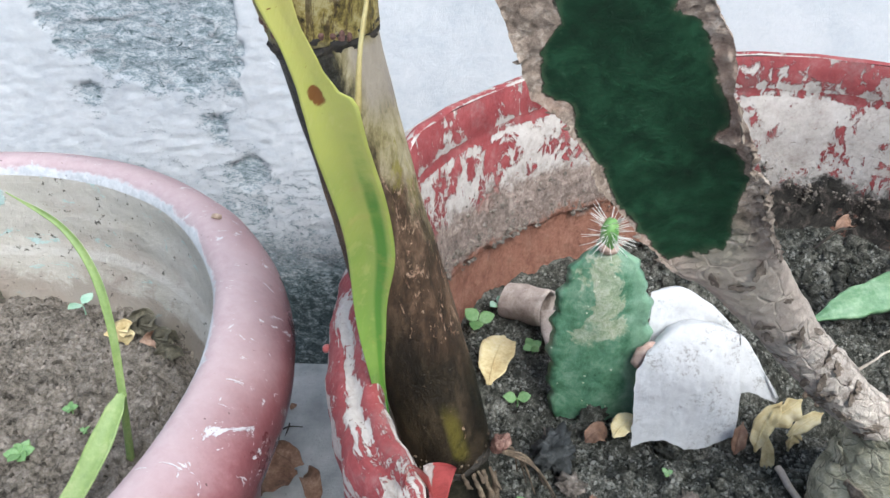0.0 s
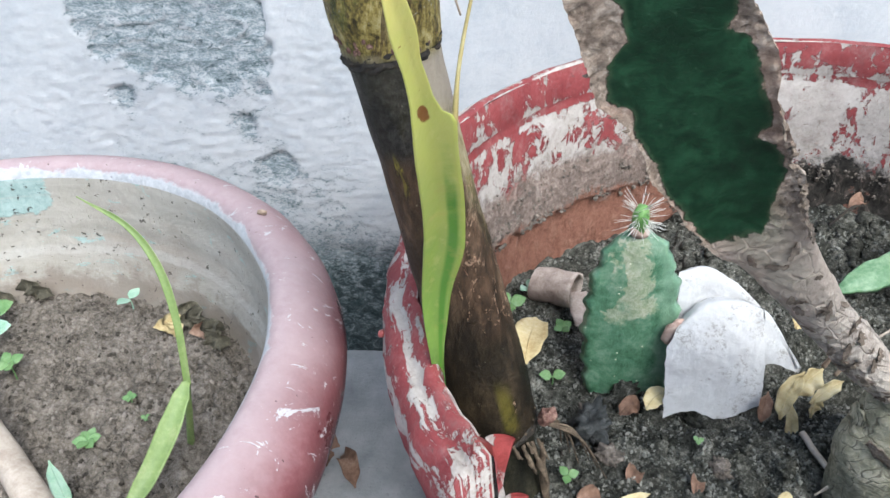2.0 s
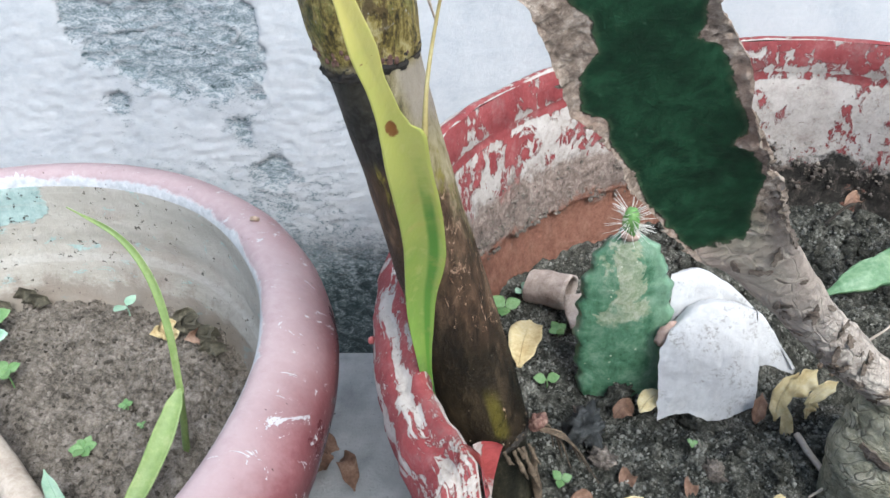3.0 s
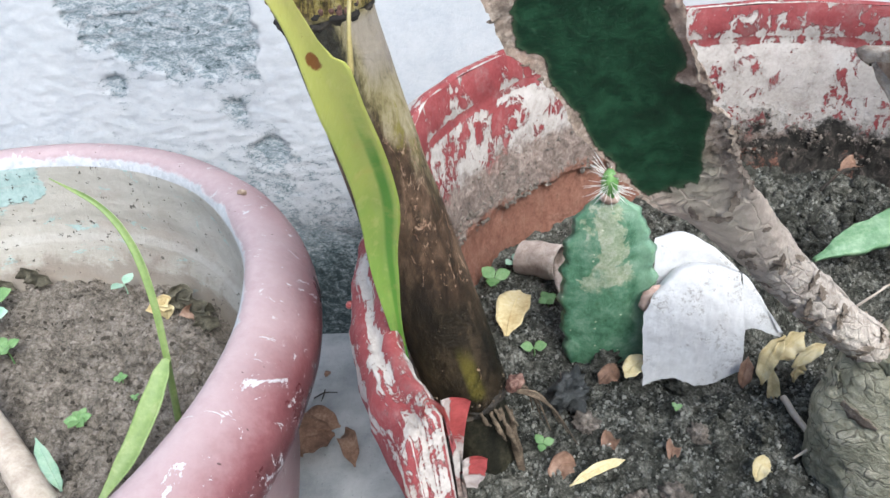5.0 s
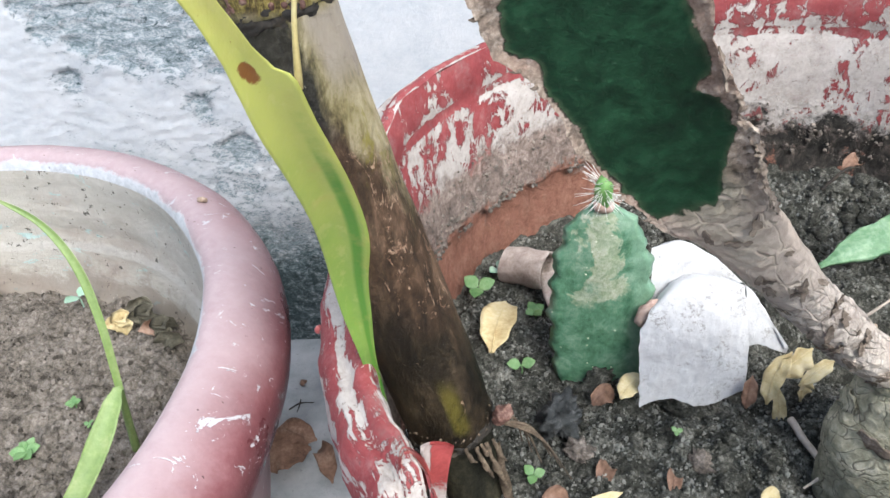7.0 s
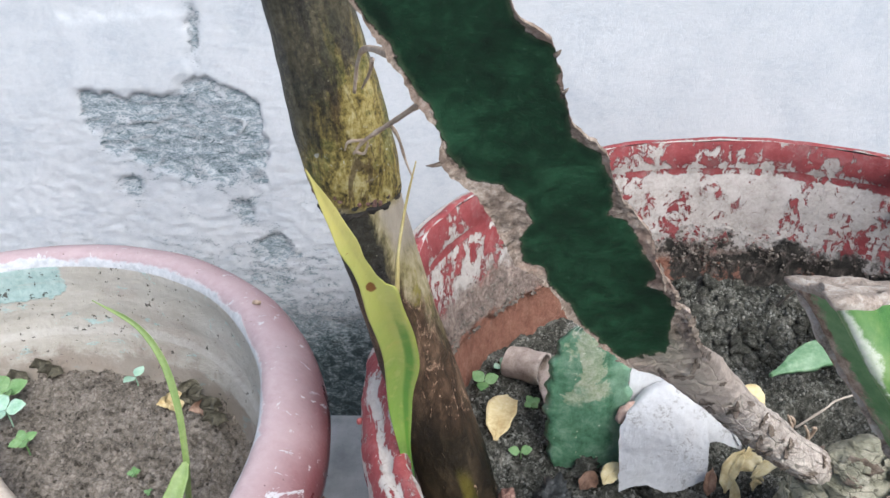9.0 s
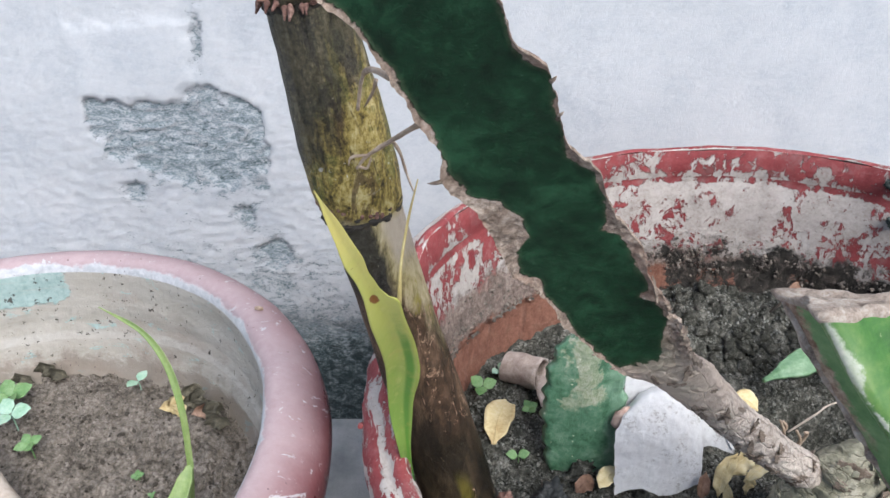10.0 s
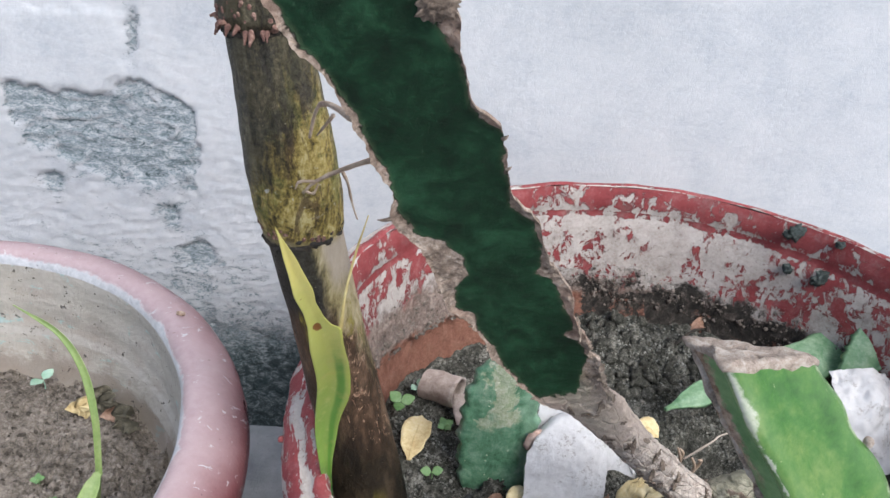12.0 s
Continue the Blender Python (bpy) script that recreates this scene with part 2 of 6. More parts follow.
def red_pot_material(name, inside):
    m = Mat(name)
    x, z = m.axis(0), m.axis(2)
    v = m.scaled(1, 1, 0.7)
    big = m.noise(30, 6, 0.66, 0.7, v)
    f = m.noise(125, 8, 0.76, 0.6, v)
    ff = m.noise(420, 6, 0.7)
    red = m.ramp(m.math("ADD", m.math("MULTIPLY", m.noise(40, 5), 0.6), m.math("MULTIPLY", ff, 0.4)), (0.25, (0.18, 0.030, 0.034)), (0.55, (0.275, 0.058, 0.060)), (0.85, (0.37, 0.145, 0.14)))
    cream = m.ramp(m.math("ADD", m.math("MULTIPLY", m.noise(50, 7, 0.7), 0.65), m.math("MULTIPLY", ff, 0.35)), (0.25, (0.28, 0.240, 0.215)), (0.5, (0.45, 0.405, 0.37)), (0.78, (0.57, 0.53, 0.50)))
    p = m.math("ADD", m.math("MULTIPLY", big, 0.50), m.math("MULTIPLY", f, 0.50))
    if inside:
        # the red coat holds along the rim and on the ridge, and flakes off below
        ridge = m.math("MULTIPLY", m.step(z, 0.3145, 0.317), m.step(z, 0.3225, 0.320))
        band = m.math("ADD", m.math("MULTIPLY", m.step(z, 0.319, 0.328), 0.135), m.math("MULTIPLY", ridge, 0.15))
        band = m.math("ADD", band, m.math("MULTIPLY", m.step(x, 0.17, 0.09), m.math("MULTIPLY_ADD", m.step(z, 0.275, 0.30), 0.10, -0.03)))
        band = m.math("ADD", band, m.math("MULTIPLY", m.step(x, 0.30, 0.38), 0.07))
        p = m.math("ADD", p, band)
        coat = m.step(p, 0.575, 0.592)
        fleck = m.math("MULTIPLY", m.step(m.noise(230, 5, 0.7, 0.4), 0.70, 0.76), m.step(p, 0.46, 0.56))
        coat = m.math("MAXIMUM", coat, m.math("MULTIPLY", fleck, 0.8))
    else:
        # red on the two lips of the rim, cream worn bare in the groove between them; the wear runs along the rim
        across = m.t.nodes.new("ShaderNodeCombineXYZ")
        turn = m.math("ARCTAN2", m.math("SUBTRACT", m.axis(1), 0.3779), m.math("SUBTRACT", x, 0.2067))
        u = m.axis(0, m.uv())
        m.put(across.inputs[0], m.math("MULTIPLY", turn, 0.075))
        m.put(across.inputs[1], m.math("MULTIPLY", u, 0.085))
        streak = m.noise(62, 7, 0.68, 0.7, across.outputs[0])
        w = m.math("ADD", u, m.math("MULTIPLY", m.math("SUBTRACT", streak, 0.5), 0.16))
        groove = m.math("MULTIPLY", m.step(w, 0.24, 0.32), m.step(w, 0.56, 0.48))
        edge = m.math("MAXIMUM", m.step(m.math("ABSOLUTE", m.math("SUBTRACT", w, 0.76)), 0.05, 0.025), m.step(w, 0.06, 0.02))
        p = m.math("ADD", m.math("MULTIPLY", streak, 0.5), m.math("MULTIPLY", f, 0.5))
        p = m.math("SUBTRACT", p, m.math("ADD", m.math("MULTIPLY", groove, 0.13), m.math("MULTIPLY", edge, 0.12)))
        coat = m.step(p, 0.435, 0.455)
    c = m.mix(coat, cream, red)
    grime = m.step(m.noise(60, 7, 0.75), 0.52, 0.85)
    c = m.mix(m.math("MULTIPLY", grime, 0.40), c, (0.20, 0.155, 0.14))
    dusty = m.math("MULTIPLY", m.step(m.noise(90, 8, 0.78, 0.4), 0.50, 0.80), 0.35)
    c = m.mix(dusty, c, (0.34, 0.25, 0.235))
    specks = m.step(m.noise(300, 3, 0.6), 0.78, 0.86)
    c = m.mix(m.math("MULTIPLY", specks, 0.6), c, (0.10, 0.075, 0.065))
    h = m.math("ADD", m.math("MULTIPLY", coat, 0.8), m.math("MULTIPLY", f, 0.5))
    if inside:
        # gritty crust below the paint, then bare clay; dark damp earth clings at the back
        shift = m.math("ADD", m.math("MULTIPLY", m.math("SUBTRACT", m.noise(34, 7, 0.72), 0.5), 0.030), m.math("MULTIPLY", m.math("SUBTRACT", f, 0.5), 0.016))
        low = m.math("ADD", z, shift)
        grit = m.ramp(m.math("ADD", m.math("MULTIPLY", f, 0.6), m.math("MULTIPLY", ff, 0.4)), (0.28, (0.045, 0.032, 0.026)), (0.5, (0.20, 0.145, 0.118)), (0.74, (0.40, 0.33, 0.285)))
        clay = m.ramp(m.math("ADD", m.math("MULTIPLY", f, 0.6), m.math("MULTIPLY", ff, 0.4)), (0.25, (0.15, 0.062, 0.040)), (0.5, (0.27, 0.125, 0.085)), (0.78, (0.38, 0.21, 0.155)))
        near = m.step(x, 0.185, 0.150)
        c = m.mix(m.math("MULTIPLY", m.step(low, m.math("MULTIPLY_ADD", near, 0.026, 0.258), m.math("MULTIPLY_ADD", near, 0.022, 0.250)), 0.9), c, grit)
        c = m.mix(m.step(low, 0.246, 0.238), c, clay)
        earth = m.math("ADD", m.noise(38, 8, 0.75), m.math("MULTIPLY_ADD", near, -0.40, m.math("MULTIPLY", m.step(x, 0.20, 0.30), 0.10)))
        wet = m.math("MULTIPLY", m.step(earth, 0.44, 0.54), m.step(low, 0.266, 0.256))
        c = m.mix(wet, c, m.ramp(f, (0.3, (0.012, 0.012, 0.010)), (0.55, (0.055, 0.047, 0.040)), (0.8, (0.20, 0.16, 0.135))))
        h = m.math("ADD", h, m.math("MULTIPLY", m.step(low, 0.275, 0.262), m.math("MULTIPLY", f, 1.6)))
    return m.done(c, 0.68, h, 0.0014, 0.9, 0.3)


def soil_material(name, lo, mid, hi, loose=False):
    m = Mat(name)
    n = m.noise(45, 10, 0.75)
    g = m.noise(210, 6, 0.75)
    f = m.noise(700, 6, 0.8)
    k = m.math("ADD", m.math("ADD", m.math("MULTIPLY", n, 0.35), m.math("MULTIPLY", g, 0.35)), m.math("MULTIPLY", f, 0.30))
    c = m.ramp(k, (0.32, lo), (0.5, mid), (0.70, hi))
    if loose:
        c = m.mix(m.math("MULTIPLY", m.math("POWER", m.island(), 3.0), 0.6), c, hi)
        c = m.mix(m.math("MULTIPLY", m.step(m.island(), 0.4, 0.05), 0.7), c, lo)
    return m.done(c, 0.97, m.math("ADD", k, m.math("MULTIPLY", g, 0.8)), 0.0016, 1.0, 0.04)


def cane_material():
    # the stalk's rind: z up it, side across it from its axis
    m = Mat("mottled_cane_rind")
    v = m.scaled(1, 1, 0.35)
    b = m.noise(24, 5, 0.6, 0.5, v)
    f = m.noise(420, 6, 0.75)
    n = m.math("ADD", m.math("MULTIPLY", m.noise(75, 8, 0.72, 0.6, v), 0.55), m.math("MULTIPLY", m.noise(230, 7, 0.75, 0.4, v), 0.45))
    x, z = m.axis(0), m.axis(2)
    axis_x = m.math("MULTIPLY_ADD", m.math("SUBTRACT", z, 0.435), -0.197, -0.005)
    across = m.math("SUBTRACT", x, axis_x)
    side = m.math("ADD", across, m.math("MULTIPLY", m.math("SUBTRACT", b, 0.5), 0.014))
    zz = m.math("ADD", z, m.math("ADD", m.math("MULTIPLY", m.math("SUBTRACT", b, 0.5), 0.05), m.math("MULTIPLY", side, 1.2)))
    low = m.ramp(n, (0.34, (0.0055, 0.0045, 0.0032)), (0.5, (0.020, 0.0145, 0.0085)), (0.68, (0.065, 0.046, 0.027)))
    mid = m.ramp(n, (0.34, (0.024, 0.015, 0.009)), (0.5, (0.070, 0.041, 0.024)), (0.68, (0.19, 0.118, 0.074)))
    pale = m.ramp(n, (0.32, (0.085, 0.068, 0.030)), (0.46, (0.28, 0.23, 0.105)), (0.66, (0.50, 0.42, 0.27)))
    c = m.mix(m.step(zz, 0.315, 0.360), low, mid)
    c = m.mix(m.step(m.math("ADD", zz, m.math("MULTIPLY", m.math("SUBTRACT", n, 0.5), 0.03)), 0.388, 0.412), c, pale)
    blot = m.step(m.noise(60, 7, 0.74, 0.8, v), 0.56, 0.68)
    c = m.mix(m.math("MULTIPLY", blot, 0.55), c, m.ramp(f, (0.3, (0.012, 0.009, 0.006)), (0.7, (0.07, 0.048, 0.028))))
    lichen = m.math("MULTIPLY", m.step(m.noise(80, 7, 0.75, 0.6, v), 0.60, 0.72), m.math("MULTIPLY", m.step(z, 0.375, 0.395), m.step(z, 0.425, 0.410)))
    c = m.mix(m.math("MULTIPLY", lichen, 0.75), c, (0.24, 0.20, 0.030))
    # upper joint: olive and ochre with dark vertical cracks, sooty towards its top
    fine = m.math("ADD", m.math("MULTIPLY", m.noise(130, 8, 0.75, 0.6, v), 0.6), m.math("MULTIPLY", f, 0.4))
    up = m.ramp(fine, (0.34, (0.030, 0.024, 0.010)), (0.43, (0.14, 0.105, 0.030)), (0.52, (0.32, 0.245, 0.070)), (0.64, (0.48, 0.40, 0.19)))
    greenish = m.step(m.noise(48, 6, 0.7, 0.5), 0.52, 0.66)
    up = m.mix(m.math("MULTIPLY", greenish, 0.6), up, m.ramp(f, (0.3, (0.035, 0.050, 0.012)), (0.7, (0.15, 0.155, 0.040))))
    rust = m.step(m.noise(70, 8, 0.78, 0.9, m.scaled(1, 1, 0.25)), 0.55, 0.64)
    up = m.mix(m.math("MULTIPLY", rust, 0.8), up, m.ramp(f, (0.3, (0.014, 0.010, 0.006)), (0.7, (0.10, 0.060, 0.030))))
    chalk = m.math("MULTIPLY", m.step(m.noise(230, 4, 0.7, 1.8), 0.70, 0.75), m.step(m.math("ABSOLUTE", m.math("SUBTRACT", z, 0.457)), 0.011, 0.004))
    up = m.mix(m.math("MULTIPLY", chalk, 0.85), up, (0.60, 0.59, 0.54))
    soot = m.ramp(m.math("ADD", m.math("MULTIPLY", m.noise(160, 7, 0.75, 0.3, m.scaled(1, 1, 0.12)), 0.6), m.math("MULTIPLY", f, 0.4)), (0.35, (0.012, 0.012, 0.011)), (0.55, (0.045, 0.042, 0.034)), (0.75, (0.14, 0.125, 0.09)))
    height = m.math("ADD", m.math("ADD", z, m.math("MULTIPLY", side, -0.9)), m.math("MULTIPLY", m.math("SUBTRACT", m.noise(45, 6, 0.7, 0.5, v), 0.5), 0.06))
    up = m.mix(m.math("MULTIPLY", m.step(height, 0.466, 0.490), 0.9), up, soot)
    c = m.mix(m.step(z, 0.434, 0.438), c, up)
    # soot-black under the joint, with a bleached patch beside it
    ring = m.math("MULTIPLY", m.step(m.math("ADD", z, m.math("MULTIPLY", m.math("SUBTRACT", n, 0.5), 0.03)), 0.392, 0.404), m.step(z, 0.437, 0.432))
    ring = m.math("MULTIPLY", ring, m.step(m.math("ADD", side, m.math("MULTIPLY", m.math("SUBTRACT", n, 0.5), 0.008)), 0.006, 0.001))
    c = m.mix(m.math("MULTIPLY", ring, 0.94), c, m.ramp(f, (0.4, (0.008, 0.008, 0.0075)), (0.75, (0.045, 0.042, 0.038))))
    bleach = m.math("MULTIPLY", m.step(m.math("ADD", z, m.math("MULTIPLY", n, 0.014)), 0.412, 0.428), m.math("MULTIPLY", m.step(z, 0.437, 0.432), m.step(side, 0.004, 0.009)))
    c = m.mix(m.math("MULTIPLY", bleach, 0.65), c, (0.40, 0.34, 0.30))
    foot = m.math("MULTIPLY", m.math("MULTIPLY", m.step(across, 0.004, 0.007), m.step(across, 0.013, 0.009)), m.math("MULTIPLY", m.step(z, 0.258, 0.266), m.step(m.math("ADD", z, m.math("MULTIPLY", n, 0.02)), 0.306, 0.294)))
    c = m.mix(m.math("MULTIPLY", m.math("MULTIPLY", foot, m.step(n, 0.3, 0.55)), 0.6), c, (0.16, 0.135, 0.022))
    # flakes of pinkish rind, thick on one side
    streak = m.math("MULTIPLY", m.step(side, -0.003, 0.008), m.math("MULTIPLY", m.step(z, 0.305, 0.335), m.step(z, 0.405, 0.385)))
    flake = m.step(m.math("ADD", m.math("ADD", m.noise(170, 8, 0.8, 1.2, m.scaled(1, 1, 0.4)), m.math("MULTIPLY", f, 0.22)), m.math("MULTIPLY", streak, 0.16)), 0.87, 0.91)
    flake = m.math("MULTIPLY", flake, m.step(z, 0.432, 0.40))
    c = m.mix(m.math("MULTIPLY", flake, 0.85), c, m.ramp(f, (0.3, (0.33, 0.175, 0.115)), (0.7, (0.56, 0.40, 0.27))))
    specks = m.step(m.noise(500, 3, 0.6), 0.84, 0.90)
    c = m.mix(m.math("MULTIPLY", specks, 0.6), c, (0.36, 0.32, 0.24))
    return m.done(c, m.math("MULTIPLY_ADD", n, 0.3, 0.34), m.math("ADD", m.math("ADD", f, n), m.math("MULTIPLY", flake, 0.6)), 0.0008, 0.85, 0.20)


def warped(m, scale, amount, vec=None):
    """Positions, or vec, pushed about by a noise."""
    n, w = m.t.nodes.new("ShaderNodeTexNoise"), m.t.nodes.new("ShaderNodeVectorMath")
    w.operation = "MULTIPLY_ADD"
    m.put(n.inputs["Vector"], m.pos)
    n.inputs["Scale"].default_value = scale
    m.put(w.inputs[0], n.outputs["Color"])
    w.inputs[1].default_value = (amount, amount, amount)
    m.put(w.inputs[2], vec or m.pos)
    return w.outputs[0]


def dragon_material():
    # cork: millimetres outside the green face; along: metres from the stem's middle towards its root
    m = Mat("succulent_green_and_cork")
    cork_at, along = m.attr("cork"), m.attr("along")
    n = m.noise(45, 6, 0.6, 0.3)
    f = m.noise(330, 7, 0.78)
    b = m.noise(120, 7, 0.72, 0.6)
    green = m.ramp(m.math("ADD", m.math("MULTIPLY", n, 0.45), m.math("MULTIPLY", b, 0.55)), (0.30, (0.0026, 0.0130, 0.0052)), (0.5, (0.0062, 0.0310, 0.0125)), (0.70, (0.0200, 0.074, 0.0330)))
    dust = m.math("MULTIPLY", m.step(f, 0.62, 0.9), m.step(n, 0.35, 0.75))
    green = m.mix(m.math("MULTIPLY", dust, 0.35), green, (0.07, 0.15, 0.085))
    spots = m.math("MULTIPLY", m.step(m.noise(620, 4, 0.7), 0.72, 0.84), m.step(b, 0.35, 0.6))
    green = m.mix(m.math("MULTIPLY", spots, 0.5), green, (0.085, 0.15, 0.095))
    hair = m.step(m.noise(150, 5, 0.8, 1.5, m.scaled(0.5, 1, 2.5)), 0.82, 0.86)
    green = m.mix(m.math("MULTIPLY", hair, 0.3), green, (0.12, 0.22, 0.13))
    edge = m.math("ADD", cork_at, m.math("ADD", m.math("MULTIPLY", m.math("SUBTRACT", m.noise(150, 4, 0.6, 0.8), 0.5), 3.0), m.math("MULTIPLY", m.math("SUBTRACT", f, 0.5), 0.9)))
    k = m.step(edge, 0.45, 1.0)
    green = m.mix(m.math("MULTIPLY", m.step(edge, -1.0, 0.7), 0.35), green, (0.10, 0.13, 0.07))
    cork = m.ramp(m.math("ADD", m.math("MULTIPLY", f, 0.5), m.math("MULTIPLY", b, 0.5)), (0.27, (0.085, 0.060, 0.046)), (0.5, (0.30, 0.230, 0.180)), (0.73, (0.64, 0.54, 0.455)))
    pink = m.step(m.noise(40, 5, 0.6, 0.4), 0.45, 0.72)
    cork = m.mix(m.math("MULTIPLY", pink, 0.35), cork, (0.36, 0.225, 0.17))
    # the young wood is still olive between its pale creases
    young = m.math("MULTIPLY", m.step(along, 0.080, 0.105), m.step(m.math("ADD", along, m.math("MULTIPLY", m.math("SUBTRACT", n, 0.5), 0.05)), 0.175, 0.125))
    young = m.math("MULTIPLY", young, m.step(m.attr("flank"), 0.9, 0.25))
    olive = m.ramp(b, (0.25, (0.06, 0.095, 0.055)), (0.55, (0.17, 0.20, 0.13)), (0.8, (0.38, 0.36, 0.27)))
    cork = m.mix(m.math("MULTIPLY", young, 0.65), cork, olive)
    grey = m.step(along, 0.14, 0.20)
    cork = m.mix(m.math("MULTIPLY", m.step(along, 0.095, 0.125), 0.6), cork, (0.66, 0.54, 0.45))
    cork = m.mix(m.math("MULTIPLY", grey, 0.8), cork, m.ramp(m.noise(150, 7, 0.75, 0.8), (0.3, (0.30, 0.25, 0.215)), (0.52, (0.56, 0.49, 0.43)), (0.78, (0.76, 0.69, 0.61))))
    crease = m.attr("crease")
    # light painted on the crests of the margin's folds, shade in their hollows
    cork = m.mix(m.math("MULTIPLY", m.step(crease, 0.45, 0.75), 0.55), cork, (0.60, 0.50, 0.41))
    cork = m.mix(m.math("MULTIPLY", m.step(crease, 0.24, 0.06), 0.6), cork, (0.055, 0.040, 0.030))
    # the skin of the wood has shrunk into scales: pale raised seams on the young part, dark cracks on the old
    wood = m.step(m.math("ADD", along, m.math("MULTIPLY", m.math("SUBTRACT", n, 0.5), 0.02)), 0.098, 0.112)
    scales = m.cells(1.0, "DISTANCE_TO_EDGE", warped(m, 55, 0.9, m.scaled(9, 34, 1, m.uv())))
    seam = m.math("MULTIPLY", m.math("MULTIPLY", m.step(scales, 0.055, 0.012), wood), m.step(m.noise(60, 4, 0.6), 0.30, 0.55))
    old = m.step(along, 0.15, 0.185)
    cork = m.mix(m.math("MULTIPLY", seam, m.math("MULTIPLY_ADD", old, -0.75, 0.8)), cork, (0.60, 0.50, 0.40))
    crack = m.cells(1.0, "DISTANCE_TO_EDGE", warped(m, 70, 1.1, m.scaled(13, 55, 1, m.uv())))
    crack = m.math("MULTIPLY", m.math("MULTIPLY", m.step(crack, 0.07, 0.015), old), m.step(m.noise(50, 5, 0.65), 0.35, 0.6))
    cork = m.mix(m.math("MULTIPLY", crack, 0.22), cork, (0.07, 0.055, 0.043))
    speck = m.step(m.noise(480, 4, 0.7), 0.74, 0.82)
    cork = m.mix(m.math("MULTIPLY", speck, 0.45), cork, (0.07, 0.05, 0.04))
    c = m.mix(k, green, cork)
    h = m.math("ADD", m.math("MULTIPLY", k, m.math("ADD", m.math("MULTIPLY_ADD", seam, 0.7, m.math("MULTIPLY_ADD", crack, -0.45, 0.5)), m.math("ADD", b, m.math("MULTIPLY", m.noise(190, 6, 0.75, 0.8), 0.9)))), m.math("MULTIPLY", f, 0.4))
    return m.done(c, m.math("MULTIPLY_ADD", k, 0.35, 0.5), h, 0.0012, 0.85, 0.22)


def mottled(name, lo, mid, hi, scale=60, rough=0.7, depth=0.0006, own=True, sub=0.0, spec=0.4, stretch=None):
    m = Mat(name, own)
    vec = m.scaled(*stretch) if stretch else None
    n = m.noise(scale, 7, 0.68, 0.3, vec)
    f = m.noise(scale * 7, 5, 0.7)
    k = m.math("ADD", m.math("MULTIPLY", n, 0.7), m.math("MULTIPLY", f, 0.3))
    return m.done(m.ramp(k, (0.22, lo), (0.5, mid), (0.8, hi)), rough, k, depth, 0.8, spec, sub)


def new_leaf_material():
    m = Mat("yellow_green_leaf")
    z = m.axis(2)
    n = m.noise(50, 6, 0.6)
    f = m.noise(300, 5, 0.6, 0, m.scaled(1, 1, 0.15))
    zz = m.math("ADD", z, m.math("MULTIPLY", m.math("SUBTRACT", n, 0.5), 0.05))
    c = m.mix(m.step(zz, 0.34, 0.45), (0.21, 0.33, 0.065), (0.44, 0.45, 0.115))
    c = m.mix(m.math("MULTIPLY", m.step(f, 0.55, 0.8), 0.3), c, (0.55, 0.52, 0.20))
    c = m.mix(m.step(zz, 0.445, 0.49), c, (0.55, 0.48, 0.15))
    c = m.mix(m.step(zz, 0.335, 0.285), c, (0.05, 0.15, 0.03))
    u = m.axis(0, m.uv())
    c = m.mix(m.math("MULTIPLY", m.step(u, 0.62, 0.72), m.math("MULTIPLY", m.step(u, 0.92, 0.82), m.step(zz, 0.44, 0.40))), c, (0.10, 0.25, 0.03))
    dz, du = m.math("DIVIDE", m.math("SUBTRACT", z, 0.449), 0.0027), m.math("DIVIDE", m.math("SUBTRACT", u, 0.42), 0.18)
    spot = m.math("ADD", m.math("MULTIPLY", dz, dz), m.math("MULTIPLY", du, du))
    spot = m.step(m.math("ADD", spot, m.math("MULTIPLY", m.math("SUBTRACT", m.noise(240, 5, 0.7), 0.5), 2.2)), 1.15, 0.55)
    fleck = m.math("MULTIPLY", m.step(m.noise(330, 4, 0.7, 0.6), 0.78, 0.83), m.step(z, 0.43, 0.46))
    c = m.mix(m.math("MULTIPLY", m.step(m.noise(90, 6, 0.7), 0.55, 0.75), 0.25), c, (0.42, 0.34, 0.10))
    c = m.mix(m.math("MULTIPLY", m.math("MAXIMUM", spot, fleck), 0.9), c, (0.16, 0.035, 0.008))
    return m.done(c, 0.5, f, 0.0003, 0.6, 0.4, 0.15)


WALL = wall_material()
CONCRETE = concrete_material()
LEFT_RIM, LEFT_INSIDE = left_rim_material(), left_inside_material()
RED_IN, RED_OUT = red_pot_material("flaking_red_paint_over_clay", True), red_pot_material("flaking_red_paint", False)
BROWNS = ((0.022, 0.019, 0.015), (0.205, 0.178, 0.150), (0.43, 0.38, 0.335))
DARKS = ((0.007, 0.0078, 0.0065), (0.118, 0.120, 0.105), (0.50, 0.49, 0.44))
SOIL_BROWN, CRUMB_BROWN = soil_material("dry_brown_soil", *BROWNS), soil_material("loose_brown_soil", *BROWNS, True)
# darker than the loose crumbs on it, to paint the shade between them
SOIL_DARK = soil_material("shade_dark_soil", (0.005, 0.0053, 0.0044), (0.080, 0.079, 0.067), (0.36, 0.345, 0.30))
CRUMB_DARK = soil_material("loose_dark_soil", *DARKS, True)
CANE, DRAGON, NEW_LEAF = cane_material(), dragon_material(), new_leaf_material()
CORK = mottled("grey_brown_cork", (0.075, 0.053, 0.04), (0.21, 0.162, 0.125), (0.42, 0.35, 0.285), 130, 0.9, 0.002, False)


